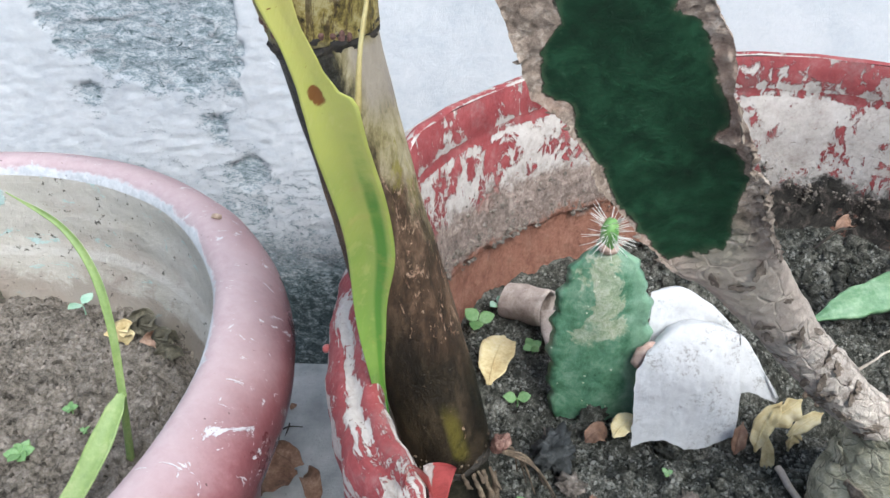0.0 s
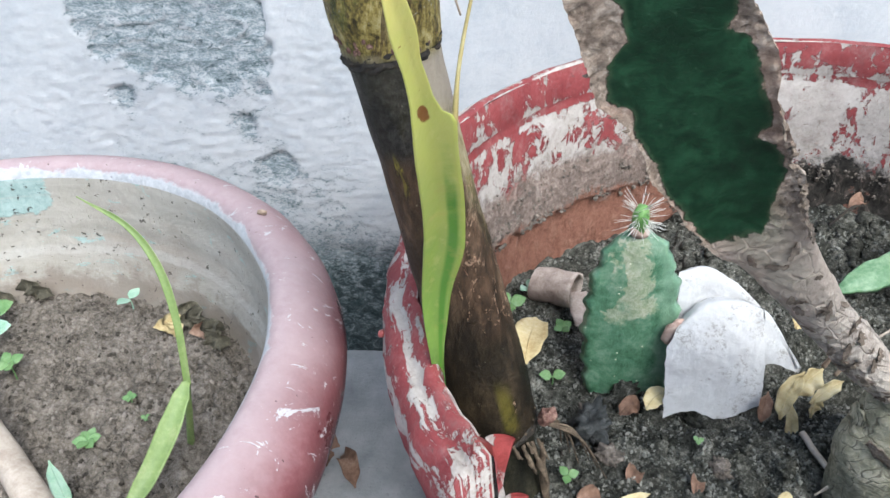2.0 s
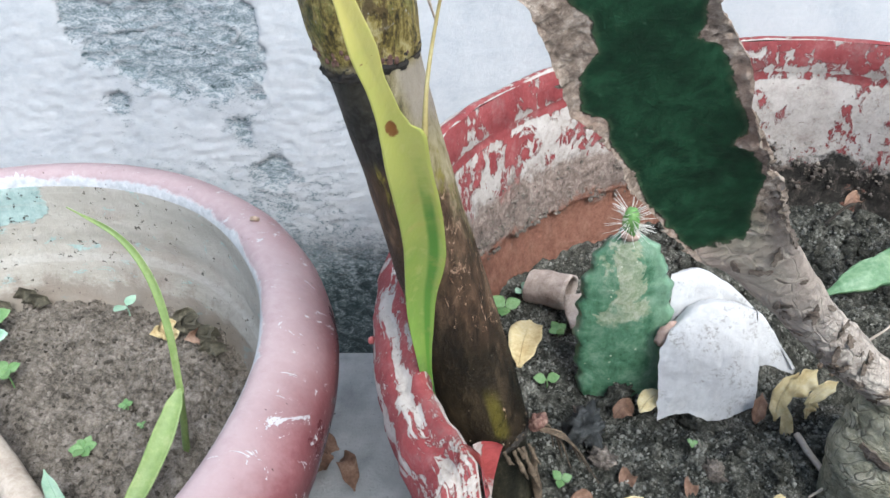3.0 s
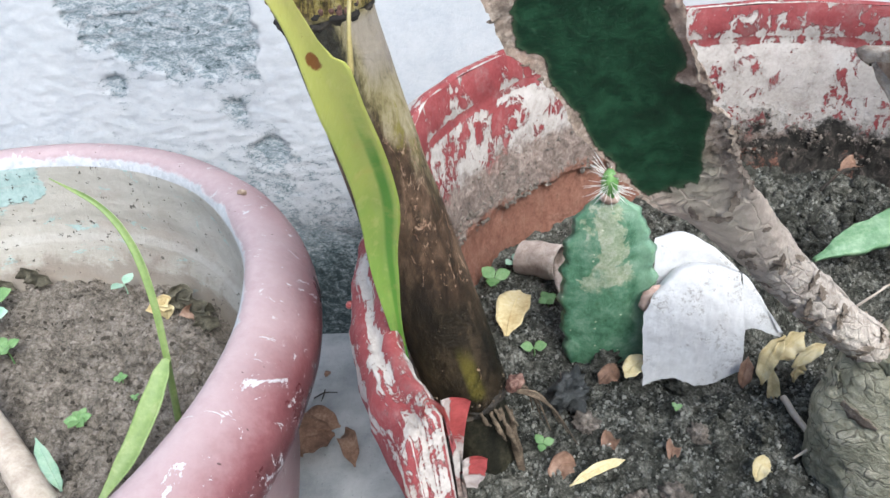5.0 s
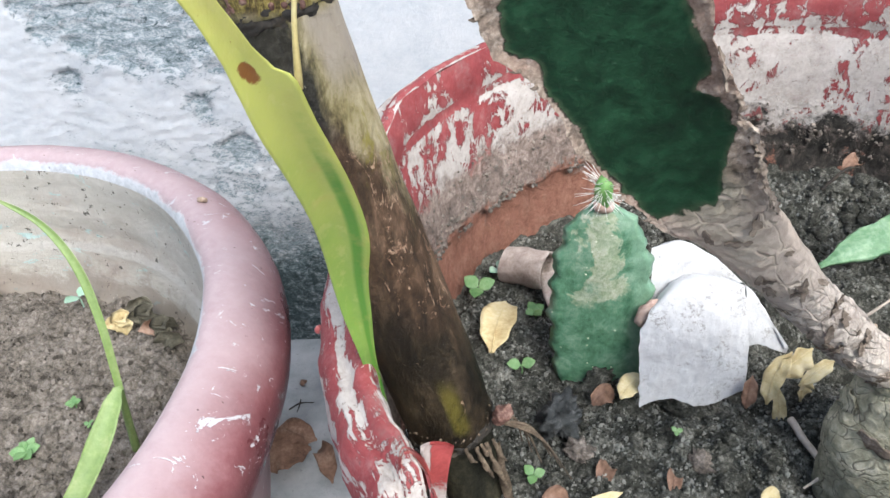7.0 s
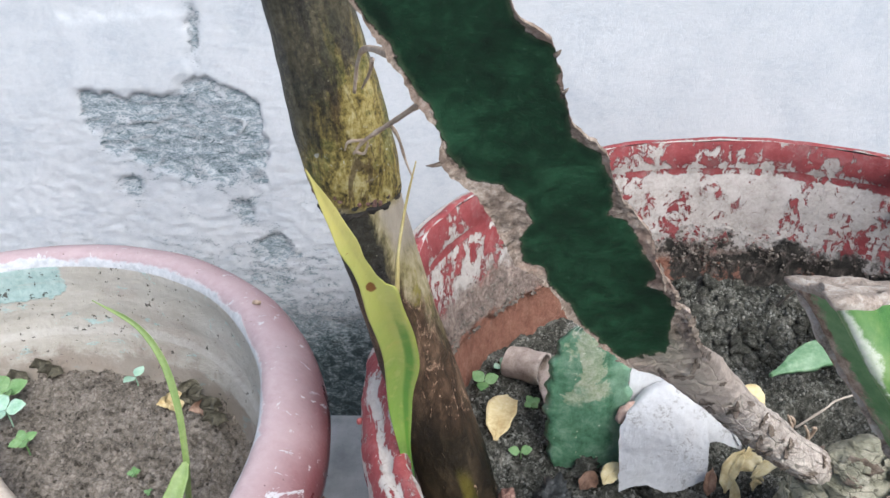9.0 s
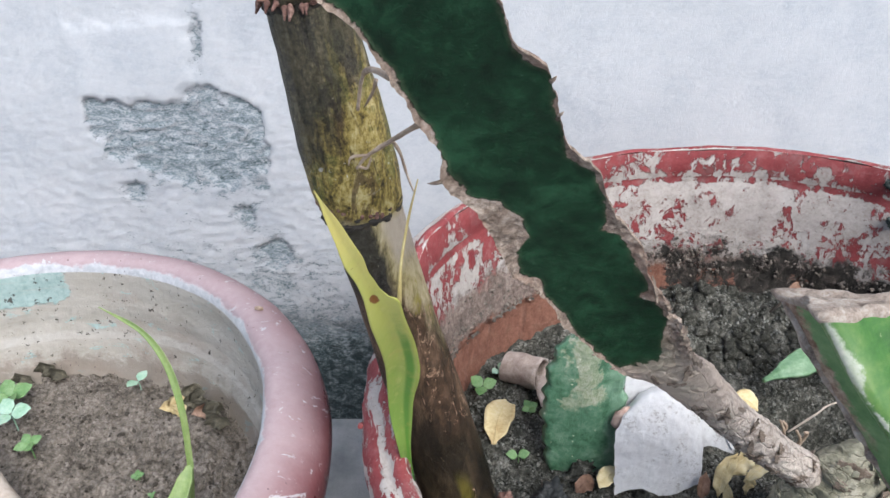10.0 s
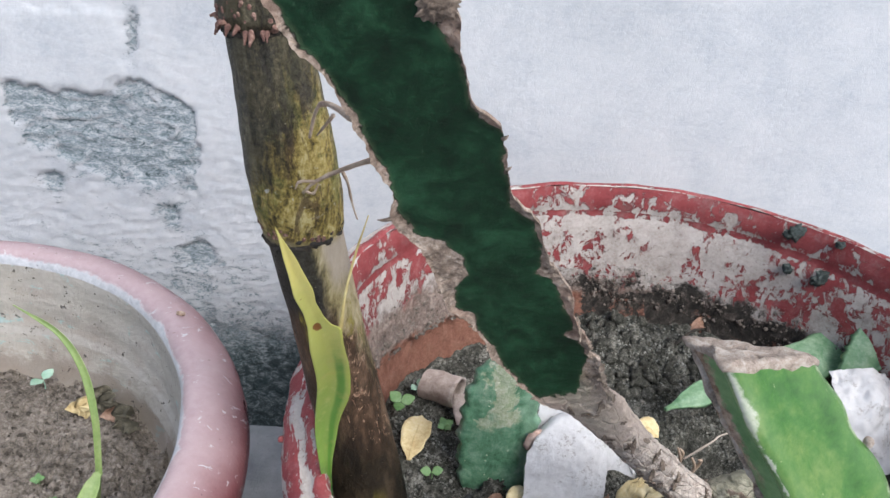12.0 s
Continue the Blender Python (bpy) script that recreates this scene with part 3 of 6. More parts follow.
def bark_material():
    m = Mat("scaly_olive_bark")
    crack = m.cells(170, "DISTANCE_TO_EDGE", m.scaled(0.5, 0.6, 1.25, warped(m, 60, 0.022)))
    n, f = m.noise(60, 7, 0.7), m.noise(260, 6, 0.7)
    c = m.ramp(m.math("ADD", m.math("MULTIPLY", n, 0.6), m.math("MULTIPLY", f, 0.4)), (0.28, (0.16, 0.155, 0.11)), (0.5, (0.31, 0.295, 0.22)), (0.75, (0.52, 0.48, 0.39)))
    c = m.mix(m.math("MULTIPLY", m.math("MULTIPLY", m.step(crack, 0.05, 0.01), m.step(n, 0.3, 0.6)), 0.6), c, (0.03, 0.026, 0.02))
    h = m.math("ADD", m.math("MULTIPLY", m.step(crack, 0.0, 0.08), m.math("MULTIPLY", n, 0.5)), m.math("ADD", f, m.math("MULTIPLY", m.noise(60, 5, 0.6, 0.6, m.scaled(1.5, 1, 3)), 0.8)))
    return m.done(c, 0.9, h, 0.0014, 1.0, 0.2)


BARK = bark_material()
ROOT = mottled("dry_root", (0.17, 0.115, 0.08), (0.38, 0.285, 0.21), (0.58, 0.48, 0.38), 90, 0.85, 0.0006, False)
ROOT_DARK = mottled("dark_dead_root", (0.035, 0.026, 0.018), (0.10, 0.072, 0.048), (0.26, 0.20, 0.14), 160, 0.85, 0.0006, False)
ROTTEN = mottled("rotten_dark_foot", (0.006, 0.006, 0.005), (0.020, 0.019, 0.013), (0.075, 0.066, 0.040), 60, 0.8, 0.0012, False, 0, 0.15, (1, 1, 0.3))
DARK_RING = mottled("black_node_scar", (0.012, 0.010, 0.008), (0.03, 0.025, 0.02), (0.08, 0.06, 0.04), 120, 0.8, 0.0006, False)
BUMP = mottled("root_buds", (0.05, 0.025, 0.02), (0.15, 0.075, 0.058), (0.40, 0.27, 0.21), 320, 0.7, 0.0004, False)
SCAB = mottled("dried_cut_scab", (0.09, 0.06, 0.045), (0.38, 0.31, 0.255), (0.60, 0.55, 0.49), 170, 0.9, 0.002, False)
PAD_SCAR = mottled("pale_scar", (0.26, 0.33, 0.20), (0.46, 0.49, 0.36), (0.62, 0.60, 0.50), 70, 0.7, 0.0008, False)
PINK_SCAB = mottled("pinkish_scab", (0.36, 0.22, 0.17), (0.54, 0.38, 0.31), (0.68, 0.55, 0.47), 80, 0.8, 0.001, False)
SPINE = mottled("white_spines", (0.58, 0.56, 0.50), (0.72, 0.70, 0.65), (0.80, 0.79, 0.75), 90, 0.6, 0.0002, False)
BALL_GREEN = mottled("seedling_cactus_green", (0.06, 0.16, 0.04), (0.14, 0.28, 0.08), (0.28, 0.42, 0.16), 160, 0.6, 0.0004, False)
SPROUT = mottled("seedling_green", (0.07, 0.16, 0.05), (0.145, 0.26, 0.10), (0.27, 0.38, 0.20), 90, 0.5, 0.0003, False, 0.1)
MINT = mottled("mint_green_cotyledon", (0.18, 0.34, 0.22), (0.32, 0.48, 0.36), (0.48, 0.60, 0.50), 90, 0.5, 0.0003, False, 0.1)
GRASS = mottled("grass_green", (0.13, 0.20, 0.06), (0.21, 0.29, 0.10), (0.35, 0.39, 0.19), 60, 0.5, 0.0003, False, 0.1, 0.4, (1, 1, 0.2))
DEEP_GREEN = mottled("pale_green_stem", (0.05, 0.13, 0.055), (0.13, 0.24, 0.125), (0.30, 0.40, 0.27), 60, 0.5, 0.0004, False, 0.08)
YELLOW_LEAF = mottled("yellowed_leaf", (0.38, 0.25, 0.10), (0.62, 0.51, 0.28), (0.74, 0.66, 0.46), 60, 0.65, 0.0005, False)
BROWN_LEAF = mottled("dry_brown_leaf", (0.07, 0.040, 0.026), (0.21, 0.120, 0.080), (0.40, 0.28, 0.21), 60, 0.7, 0.0006, False)
WITHERED = mottled("withered_grey_leaf", (0.025, 0.024, 0.017), (0.095, 0.085, 0.06), (0.26, 0.235, 0.175), 90, 0.85, 0.0008, False)
RED_FLAKE = mottled("red_paint_flake", (0.20, 0.03, 0.03), (0.31, 0.06, 0.055), (0.42, 0.22, 0.20), 60, 0.5, 0.0005, False)
EARTH = mottled("dry_brown_earth", (0.03, 0.026, 0.022), (0.15, 0.125, 0.105), (0.42, 0.36, 0.31), 200, 0.95, 0.0015, False)
STRAW = mottled("straw_tip", (0.22, 0.17, 0.06), (0.38, 0.31, 0.13), (0.52, 0.46, 0.24), 60, 0.65, 0.0004, False)
TAN = mottled("pinkish_tan_bark_roll", (0.22, 0.17, 0.145), (0.42, 0.345, 0.30), (0.60, 0.52, 0.47), 80, 0.9, 0.0012, False)
WOOD = mottled("pale_woody_stem", (0.28, 0.225, 0.18), (0.45, 0.385, 0.325), (0.6, 0.535, 0.47), 50, 0.85, 0.0015, False, 0, 0.3, (1, 1, 0.4))
STONE = mottled("dark_stone", (0.012, 0.013, 0.013), (0.045, 0.048, 0.048), (0.17, 0.17, 0.165), 110, 0.75, 0.0015, False)
MOULD = mottled("grey_green_mud", (0.012, 0.018, 0.016), (0.045, 0.058, 0.055), (0.13, 0.15, 0.14), 260, 0.95, 0.0015, False)


def flake_material():
    m = Mat("red_flake_over_cream")
    u, v = m.axis(0, m.uv()), m.axis(1, m.uv())
    n = m.noise(150, 6, 0.7, 0.4)
    wob = m.math("MULTIPLY", m.math("SUBTRACT", n, 0.5), 0.3)
    k = m.math("MULTIPLY", m.step(m.math("ADD", v, wob), 0.42, 0.48), m.step(m.math("ADD", u, wob), 0.26, 0.32))
    c = m.mix(k, m.ramp(n, (0.3, (0.33, 0.27, 0.25)), (0.7, (0.55, 0.49, 0.47))), m.ramp(n, (0.2, (0.22, 0.035, 0.035)), (0.8, (0.40, 0.08, 0.075))))
    return m.done(c, 0.6, m.math("ADD", k, n), 0.0005, 0.8, 0.35)


def cut_green_material():
    # u runs round the stem, v down from its cut end
    m = Mat("fresh_green_flesh_with_pale_ribs")
    u, v = m.axis(0, m.uv()), m.axis(1, m.uv())
    n, f = m.noise(42, 7, 0.66, 0.4), m.noise(260, 6, 0.7)
    k = m.math("ADD", m.math("MULTIPLY", n, 0.7), m.math("MULTIPLY", f, 0.3))
    c = m.ramp(k, (0.28, (0.022, 0.080, 0.014)), (0.5, (0.052, 0.145, 0.026)), (0.72, (0.135, 0.215, 0.055)))
    wob = m.math("MULTIPLY", m.math("SUBTRACT", m.noise(90, 6, 0.75), 0.5), 0.045)
    fade = m.math("ADD", m.step(v, 0.30, 0.03), 0.25)
    turn = m.math("ABSOLUTE", m.math("SUBTRACT", m.math("FRACT", m.math("ADD", u, 0.46)), 0.5))
    c = m.mix(m.math("MULTIPLY", m.step(turn, 0.125, 0.10), 0.6), c, m.ramp(k, (0.3, (0.10, 0.22, 0.085)), (0.7, (0.26, 0.38, 0.20))))
    for at, wide, col in ((57 / 360, 0.015, (0.62, 0.60, 0.54)), (187 / 360, 0.010, (0.42, 0.48, 0.33))):
        off = m.math("ADD", m.math("ABSOLUTE", m.math("SUBTRACT", u, at)), wob)
        band = m.step(off, m.math("MULTIPLY", fade, wide), m.math("MULTIPLY", fade, wide * 0.3))
        c = m.mix(m.math("MULTIPLY", band, m.math("MULTIPLY_ADD", m.noise(150, 6, 0.75), 1.1, 0.3)), c, col)
        halo = m.step(off, 0.07, 0.015)
        c = m.mix(m.math("MULTIPLY", halo, 0.25), c, (0.17, 0.27, 0.10))
    cork = m.math("ADD", m.math("ABSOLUTE", m.math("SUBTRACT", u, 332 / 360)), m.math("MULTIPLY", wob, 1.6))
    cork = m.math("MULTIPLY", m.step(cork, 0.040, 0.022), m.step(m.math("ADD", v, m.math("MULTIPLY", n, 0.2)), 0.42, 0.34))
    c = m.mix(cork, c, m.ramp(f, (0.3, (0.16, 0.09, 0.06)), (0.7, (0.45, 0.35, 0.27))))
    dot = m.step(m.noise(330, 3, 0.6), 0.84, 0.90)
    c = m.mix(m.math("MULTIPLY", dot, 0.6), c, (0.34, 0.37, 0.20))
    return m.done(c, m.math("MULTIPLY_ADD", cork, 0.4, 0.40), m.math("ADD", k, m.math("MULTIPLY", cork, f)), 0.0006, 0.8, 0.35, 0.05)


FLAKE, CUT_GREEN = flake_material(), cut_green_material()


def paper_material():
    m = Mat("soiled_white_paper")
    n, f = m.noise(40, 7, 0.7), m.noise(230, 6, 0.75)
    c = m.ramp(n, (0.3, (0.52, 0.51, 0.51)), (0.7, (0.64, 0.635, 0.635)))
    dirt = m.math("MULTIPLY", m.step(m.noise(420, 6, 0.78), 0.50, 0.62), m.step(m.noise(62, 6, 0.72, 0.5), 0.50, 0.66))
    dirt = m.math("MAXIMUM", dirt, m.math("MULTIPLY", m.step(m.noise(260, 3, 0.6), 0.90, 0.96), 0.6))
    c = m.mix(m.math("MULTIPLY", dirt, 0.65), c, (0.24, 0.215, 0.19))
    return m.done(c, 0.85, m.math("ADD", n, m.math("MULTIPLY", f, 0.6)), 0.0009, 0.8, 0.2)


PAPER = paper_material()

# ---- building kit ----
def thing(name, at, label, category, group="", kind=""):
    ob = new(name)
    ob.empty_display_size = 0.01
    ob.location = at
    return tagged(ob, label, category, group, kind)


def link(name, mesh, material, parent=None, label="", smooth=True):
    mesh.materials.append(material)
    if smooth:
        mesh.polygons.foreach_set("use_smooth", [True] * len(mesh.polygons))
    ob = new(name, mesh)
    if parent is not None:
        ob.parent = parent
        if parent.type == "EMPTY":
            ob.matrix_parent_inverse = parent.matrix_basis.inverted()
    return tagged(ob, label)


def grid_mesh(name, rows, close=False, uv=True):
    """A sheet over rows of points (each row as long as the others); close joins each row's ends."""
    nr, nc = len(rows), len(rows[0])
    verts = [tuple(p) for r in rows for p in r]
    faces, uvs = [], []
    for i in range(nr - 1):
        for j in range(nc if close else nc - 1):
            k = (j + 1) % nc
            faces.append((i * nc + j, i * nc + k, (i + 1) * nc + k, (i + 1) * nc + j))
            w = nc if close else nc - 1
            uvs += [(j / w, i / (nr - 1)), ((j + 1) / w, i / (nr - 1)), ((j + 1) / w, (i + 1) / (nr - 1)), (j / w, (i + 1) / (nr - 1))]
    me = bpy.data.meshes.new(name)
    me.from_pydata(verts, [], faces)
    layer = me.uv_layers.new(name="UVMap")
    layer.data.foreach_set("uv", [c for p in uvs for c in p])
    return me


def smooth_path(points, n):
    """n points on a smooth curve through the given ones."""
    p = [Vector(q) for q in points]
    p = [2 * p[0] - p[1]] + p + [2 * p[-1] - p[-2]]
    out = []
    for i in range(n):
        s = i / (n - 1) * (len(p) - 3)
        k = min(int(s), len(p) - 4)
        t = s - k
        a, b, c, d = p[k:k + 4]
        out.append(0.5 * ((2 * b) + (c - a) * t + (2 * a - 5 * b + 4 * c - d) * t * t + (3 * b - a - 3 * c + d) * t ** 3))
    return out


def curve(values, s):
    """A smooth value along evenly spaced stops, s from 0 to 1."""
    x = s * (len(values) - 1)
    k = min(int(x), len(values) - 2)
    t = x - k
    t = t * t * (3 - 2 * t)
    return values[k] * (1 - t) + values[k + 1] * t


def frames_along(path, face):
    """Tangent, side and front at each point of the path; front is kept near the direction face."""
    out = []
    for i, p in enumerate(path):
        t = (path[min(i + 1, len(path) - 1)] - path[max(i - 1, 0)]).normalized()
        f = Vector(face)
        f = (f - t * f.dot(t)).normalized()
        out.append((t, t.cross(f), f))
    return out


def rod(name, points, radii, n=10, steps=24, rough=0.0, scale=60, face=(0, -1, 0.2), squash=1.0):
    """A closed, tapering rod along a smooth path, with lumps of the given relative size."""
    path = smooth_path(points, steps)
    rows = []
    for i, (p, (t, s, f)) in enumerate(zip(path, frames_along(path, face))):
        r = curve(radii, i / (steps - 1))
        ring = []
        for j in range(n):
            a = 2 * math.pi * j / n
            d = s * math.cos(a) + f * math.sin(a) * squash
            k = 1 + rough * noise.noise((p + d * r) * scale)
            ring.append(p + d * r * k)
        rows.append(ring)
    rows = [[path[0] - (path[1] - path[0]).normalized() * radii[0] * 0.3] * n] + rows + [[path[-1] + (path[-1] - path[-2]).normalized() * radii[-1] * 0.3] * n]
    return grid_mesh(name, rows, True)


def blade(name, points, widths, face=(0, -1, 0.3), fold=0.15, thick=0.0006, steps=20, across=8, wave=0.0, twist=0.0):
    """A leaf blade: a thin folded body along a path. fold: how far its midrib sinks; wave: how its margins ripple."""
    path = smooth_path(points, steps)
    rows = []
    for i, (p, (t, s, f)) in enumerate(zip(path, frames_along(path, face))):
        v = i / (steps - 1)
        q = Matrix.Rotation(twist * v, 3, t)
        s, f = q @ s, q @ f
        w = max(curve(widths, v), 0.0003)
        up, down = [], []
        for j in range(across + 1):
            u = 2 * j / across - 1
            h = fold * w * u * u + wave * w * math.sin(v * 17 + u * 2) * u * u
            c = p + s * (w * u) + f * h
            e = thick * (1 - 0.7 * u * u)
            up.append(c + f * e)
            down.append(c - f * e)
        rows.append(up + down[::-1])
    me = grid_mesh(name, rows, True)
    # u across the face of the blade
    nc = 2 * (across + 1)
    layer = me.uv_layers[0].data
    for poly in me.polygons:
        for li in poly.loop_indices:
            vi = me.loops[li].vertex_index
            j = vi % nc
            layer[li].uv = (j / across if j <= across else (nc - 1 - j) / across, (vi // nc) / (steps - 1))
    return me


def lump(name, at, size, rough=0.3, scale=40, level=2, seed=0.0, turn=(0, 0, 0), rugged=0.0):
    """A closed irregular lump of the given half sizes."""
    bm = bmesh.new()
    bmesh.ops.create_icosphere(bm, subdivisions=level, radius=1)
    rot = Euler(turn).to_matrix()
    for v in bm.verts:
        d = v.co.copy()
        q = Vector((d.x * size[0], d.y * size[1], d.z * size[2]))
        k = 1 + rough * noise.noise(q * scale + Vector((seed, seed * 1.7, -seed)))
        if rugged:
            k += rugged * noise.fractal(q * scale * 4 + Vector((seed, 2, seed)), 0.7, 2.1, 4)
        v.co = Vector(at) + rot @ (q * k)
    me = bpy.data.meshes.new(name)
    bm.to_mesh(me)
    bm.free()
    return me


def lathe(name, cx, cy, profile, segs, ripple=0.0, freq=30, tilt=(0, 0), a0=0.0, a1=2 * math.pi, cut=None):
    """Turns a profile of (radius, height) about a pot's axis. cut(a, r, z) may shift a point."""
    whole = abs(a1 - a0 - 2 * math.pi) < 1e-6
    rows = []
    for k, (r, z) in enumerate(profile):
        row = []
        for j in range(segs if whole else segs + 1):
            a = a0 + (a1 - a0) * j / segs
            x, y = math.cos(a), math.sin(a)
            q = Vector((x * r, y * r, z))
            d = ripple * noise.noise(q * freq)
            rr, zz = r + d, z + d * 0.5
            if cut:
                rr, zz = cut(a, rr, zz)
            row.append((cx + x * rr, cy + y * rr, zz + tilt[0] * x * rr + tilt[1] * y * rr))
        rows.append(row)
    me = grid_mesh(name, rows, whole)
    nc = len(rows[0])
    layer = me.uv_layers[0].data
    for poly in me.polygons:
        for li in poly.loop_indices:
            layer[li].uv = ((me.loops[li].vertex_index // nc) / (len(profile) - 1), 0)
    return me


# ---- wall and ground ----
WALL_Y = 0.653


def bump_at(x, z, cx, cz, rx, rz):
    return math.exp(-((x - cx) / rx) ** 2 - ((z - cz) / rz) ** 2)


def ramp_to(v, lo, hi):
    t = max(0.0, min(1.0, (v - lo) / (hi - lo)))
    return t * t * (3 - 2 * t)


def wall_state(x, z):
    """How far the limewash has come off, how coarse the plaster is, and how far its face lies back, in metres."""
    wx = x + 0.007 * noise.fractal(Vector((x * 38, 1.0, z * 38)), 0.8, 2.0, 3)
    wz = z + 0.006 * noise.fractal(Vector((x * 38, 7.0, z * 38)), 0.8, 2.0, 3)
    # a large scale has dropped off below a sound skim of plaster; a chipped run leads up from it
    top = 0.375 + 0.014 * ramp_to(wx, -0.225, -0.195) - 0.028 * ramp_to(wx, -0.185, -0.120)
    scale = ramp_to(wx, -0.300, -0.285) * ramp_to(wx, -0.137, -0.141) * ramp_to(wz, top + 0.002, top - 0.003)
    scale *= 0.10 + 0.90 * ramp_to(wz, 0.262 + 0.05 * ramp_to(wx, -0.20, -0.28), 0.325)
    scale *= 0.55 + 0.9 * abs(noise.noise((x * 30, 2, z * 60)))
    run = bump_at(wx, wz, -0.180, 0.43, 0.011, 0.05)
    chip = bump_at(wx, wz, -0.148, 0.219, 0.013, 0.011) + 0.8 * bump_at(wx, wz, -0.172, 0.262, 0.012, 0.012) + 0.7 * bump_at(wx, wz, -0.268, 0.292, 0.016, 0.010)
    peel = 0.16 + 0.13 * noise.fractal(Vector((x * 11, 3.1, z * 17)), 1.0, 2.0, 3) + 0.60 * min(1.0, scale) + 0.46 * run + 0.46 * min(1.0, chip)
    left = ramp_to(x, 0.02, -0.10)
    skim = ramp_to(wx, -0.30, -0.285) * ramp_to(wx, -0.186, -0.195) * ramp_to(wz, top, top + 0.004) * ramp_to(wz, 0.445, 0.435)
    peel += 0.15 * left * ramp_to(z, 0.34, 0.24) + 0.25 * bump_at(x, z, -0.1, 0.10, 0.2, 0.07) - 0.20 * skim - 0.10 * (1 - left)
    coarse = max(0.22, left * (0.35 + 0.45 * ramp_to(z, 0.42, 0.25)) * (1 - 0.9 * skim) + 0.3 * min(1.0, scale))
    back = 0.0028 * ramp_to(peel, 0.42, 0.58)
    rough = coarse * (0.0009 * noise.fractal(Vector((x * 85, 4, z * 150)), 0.6, 2.1, 4) + 0.0007 * abs(noise.noise((x * 150, 6, z * 300))))
    return peel, coarse, back - rough - 0.0015 * skim + 0.0025 * noise.noise((x * 9, 0, z * 9))


def graded(lo, a, b, hi, fine, coarse):
    """Coordinates from lo to hi, close together between a and b."""
    out, x = [], lo
    while x < hi - 1e-6:
        out.append(x)
        x += fine if a - 1e-9 <= x < b else (min(coarse, a - x) if x < a else coarse)
    return out + [hi]


def build_wall():
    xs, zs = graded(-4.0, -0.50, 0.16, 4.0, 0.0022, 0.3), graded(0.0, 0.0, 0.50, 2.6, 0.0022, 0.25)
    xs = [x for x in xs if x < 0.155] + [0.16 + 0.01 * k for k in range(60)] + [0.9, 1.4, 2.2, 3.0, 4.0]
    rows, peel, coarse = [], [], []
    for z in zs:
        row = []
        for x in xs:
            p, r, d = wall_state(x, z) if -0.7 < x < 0.8 and z < 0.66 else (0.1, 0.1, 0.0)
            row.append((x, WALL_Y + d, z))
            peel.append(p)
            coarse.append(r)
        rows.append(row)
    rows.append([(x, WALL_Y + 0.2, 2.6) for x in xs])
    rows.append([(x, WALL_Y + 0.2, -0.02) for x in xs])
    peel += [0.1] * (2 * len(xs))
    coarse += [0.1] * (2 * len(xs))
    me = grid_mesh("wall_north", rows)
    for key, values in (("peel", peel), ("rough", coarse)):
        me.attributes.new(key, "FLOAT", "POINT").data.foreach_set("value", values)
    tagged(link("wall_north", me, WALL), "rough white limewashed wall with flaking grey plaster patches", "wall", "", "structure")


def build_ground():
    xs, ys = graded(-60, -0.5, 0.5, 60, 0.01, 8), graded(-60, 0.2, 0.66, 60, 0.01, 8)
    rows = [[(x, y, 0.0015 * noise.noise((x * 20, y * 20, 0)) if abs(x) < 0.6 and 0 < y < 0.7 else 0.0) for x in xs] for y in ys]
    tagged(link("ground", grid_mesh("ground", rows), CONCRETE), "grey worn concrete floor with dust and stains", "floor", "", "structure")


def build_unseen_wall():
    """A plain unseen wall, added behind the camera to cut the sky's fill."""
    rows = [[(x, -4.5 - dy, z) for x in (-4.0, 0.0, 4.0)] for dy, z in ((0.0, 0.0), (0.0, 2.8), (0.2, 2.8), (0.2, 0.0))]
    tagged(link("unseen_wall_south", grid_mesh("unseen_wall_south", rows), CONCRETE, smooth=False), "unseen plain grey wall added behind the camera to cut fill light", "wall", "", "structure")


build_wall()
build_ground()
build_unseen_wall()

# ---- the maroon pot ----
LX, LY = -0.2775, 0.3414


def build_left_pot():
    pot = thing("flower_pot", (LX, LY, 0), "large round pot with a thick faded maroon rolled rim", "flower pot")
    rim = [(0.1953, 0.2768), (0.1965, 0.2815), (0.199, 0.2848), (0.203, 0.2866), (0.209, 0.2866), (0.216, 0.2842), (0.223, 0.2792), (0.2285, 0.2725), (0.232, 0.265), (0.2333, 0.257), (0.232, 0.249), (0.2285, 0.242), (0.223, 0.237), (0.2175, 0.2349)]
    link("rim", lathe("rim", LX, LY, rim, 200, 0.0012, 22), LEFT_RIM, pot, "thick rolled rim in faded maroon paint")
    inside = [(0.1953, 0.2768), (0.1945, 0.270), (0.1955, 0.262), (0.194, 0.250), (0.1925, 0.236), (0.1945, 0.226), (0.190, 0.218), (0.1925, 0.208), (0.188, 0.200), (0.189, 0.19), (0.180, 0.170), (0.170, 0.140)]
    link("inner_wall", lathe("inner_wall", LX, LY, inside, 200, 0.0012, 22), LEFT_INSIDE, pot, "cream inner wall with teal paint remains")
    body = [(0.2175, 0.2349), (0.2125, 0.228), (0.207, 0.20), (0.20, 0.15), (0.185, 0.08), (0.165, 0.003), (0.0, 0.003)]
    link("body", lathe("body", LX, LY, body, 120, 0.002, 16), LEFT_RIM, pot)


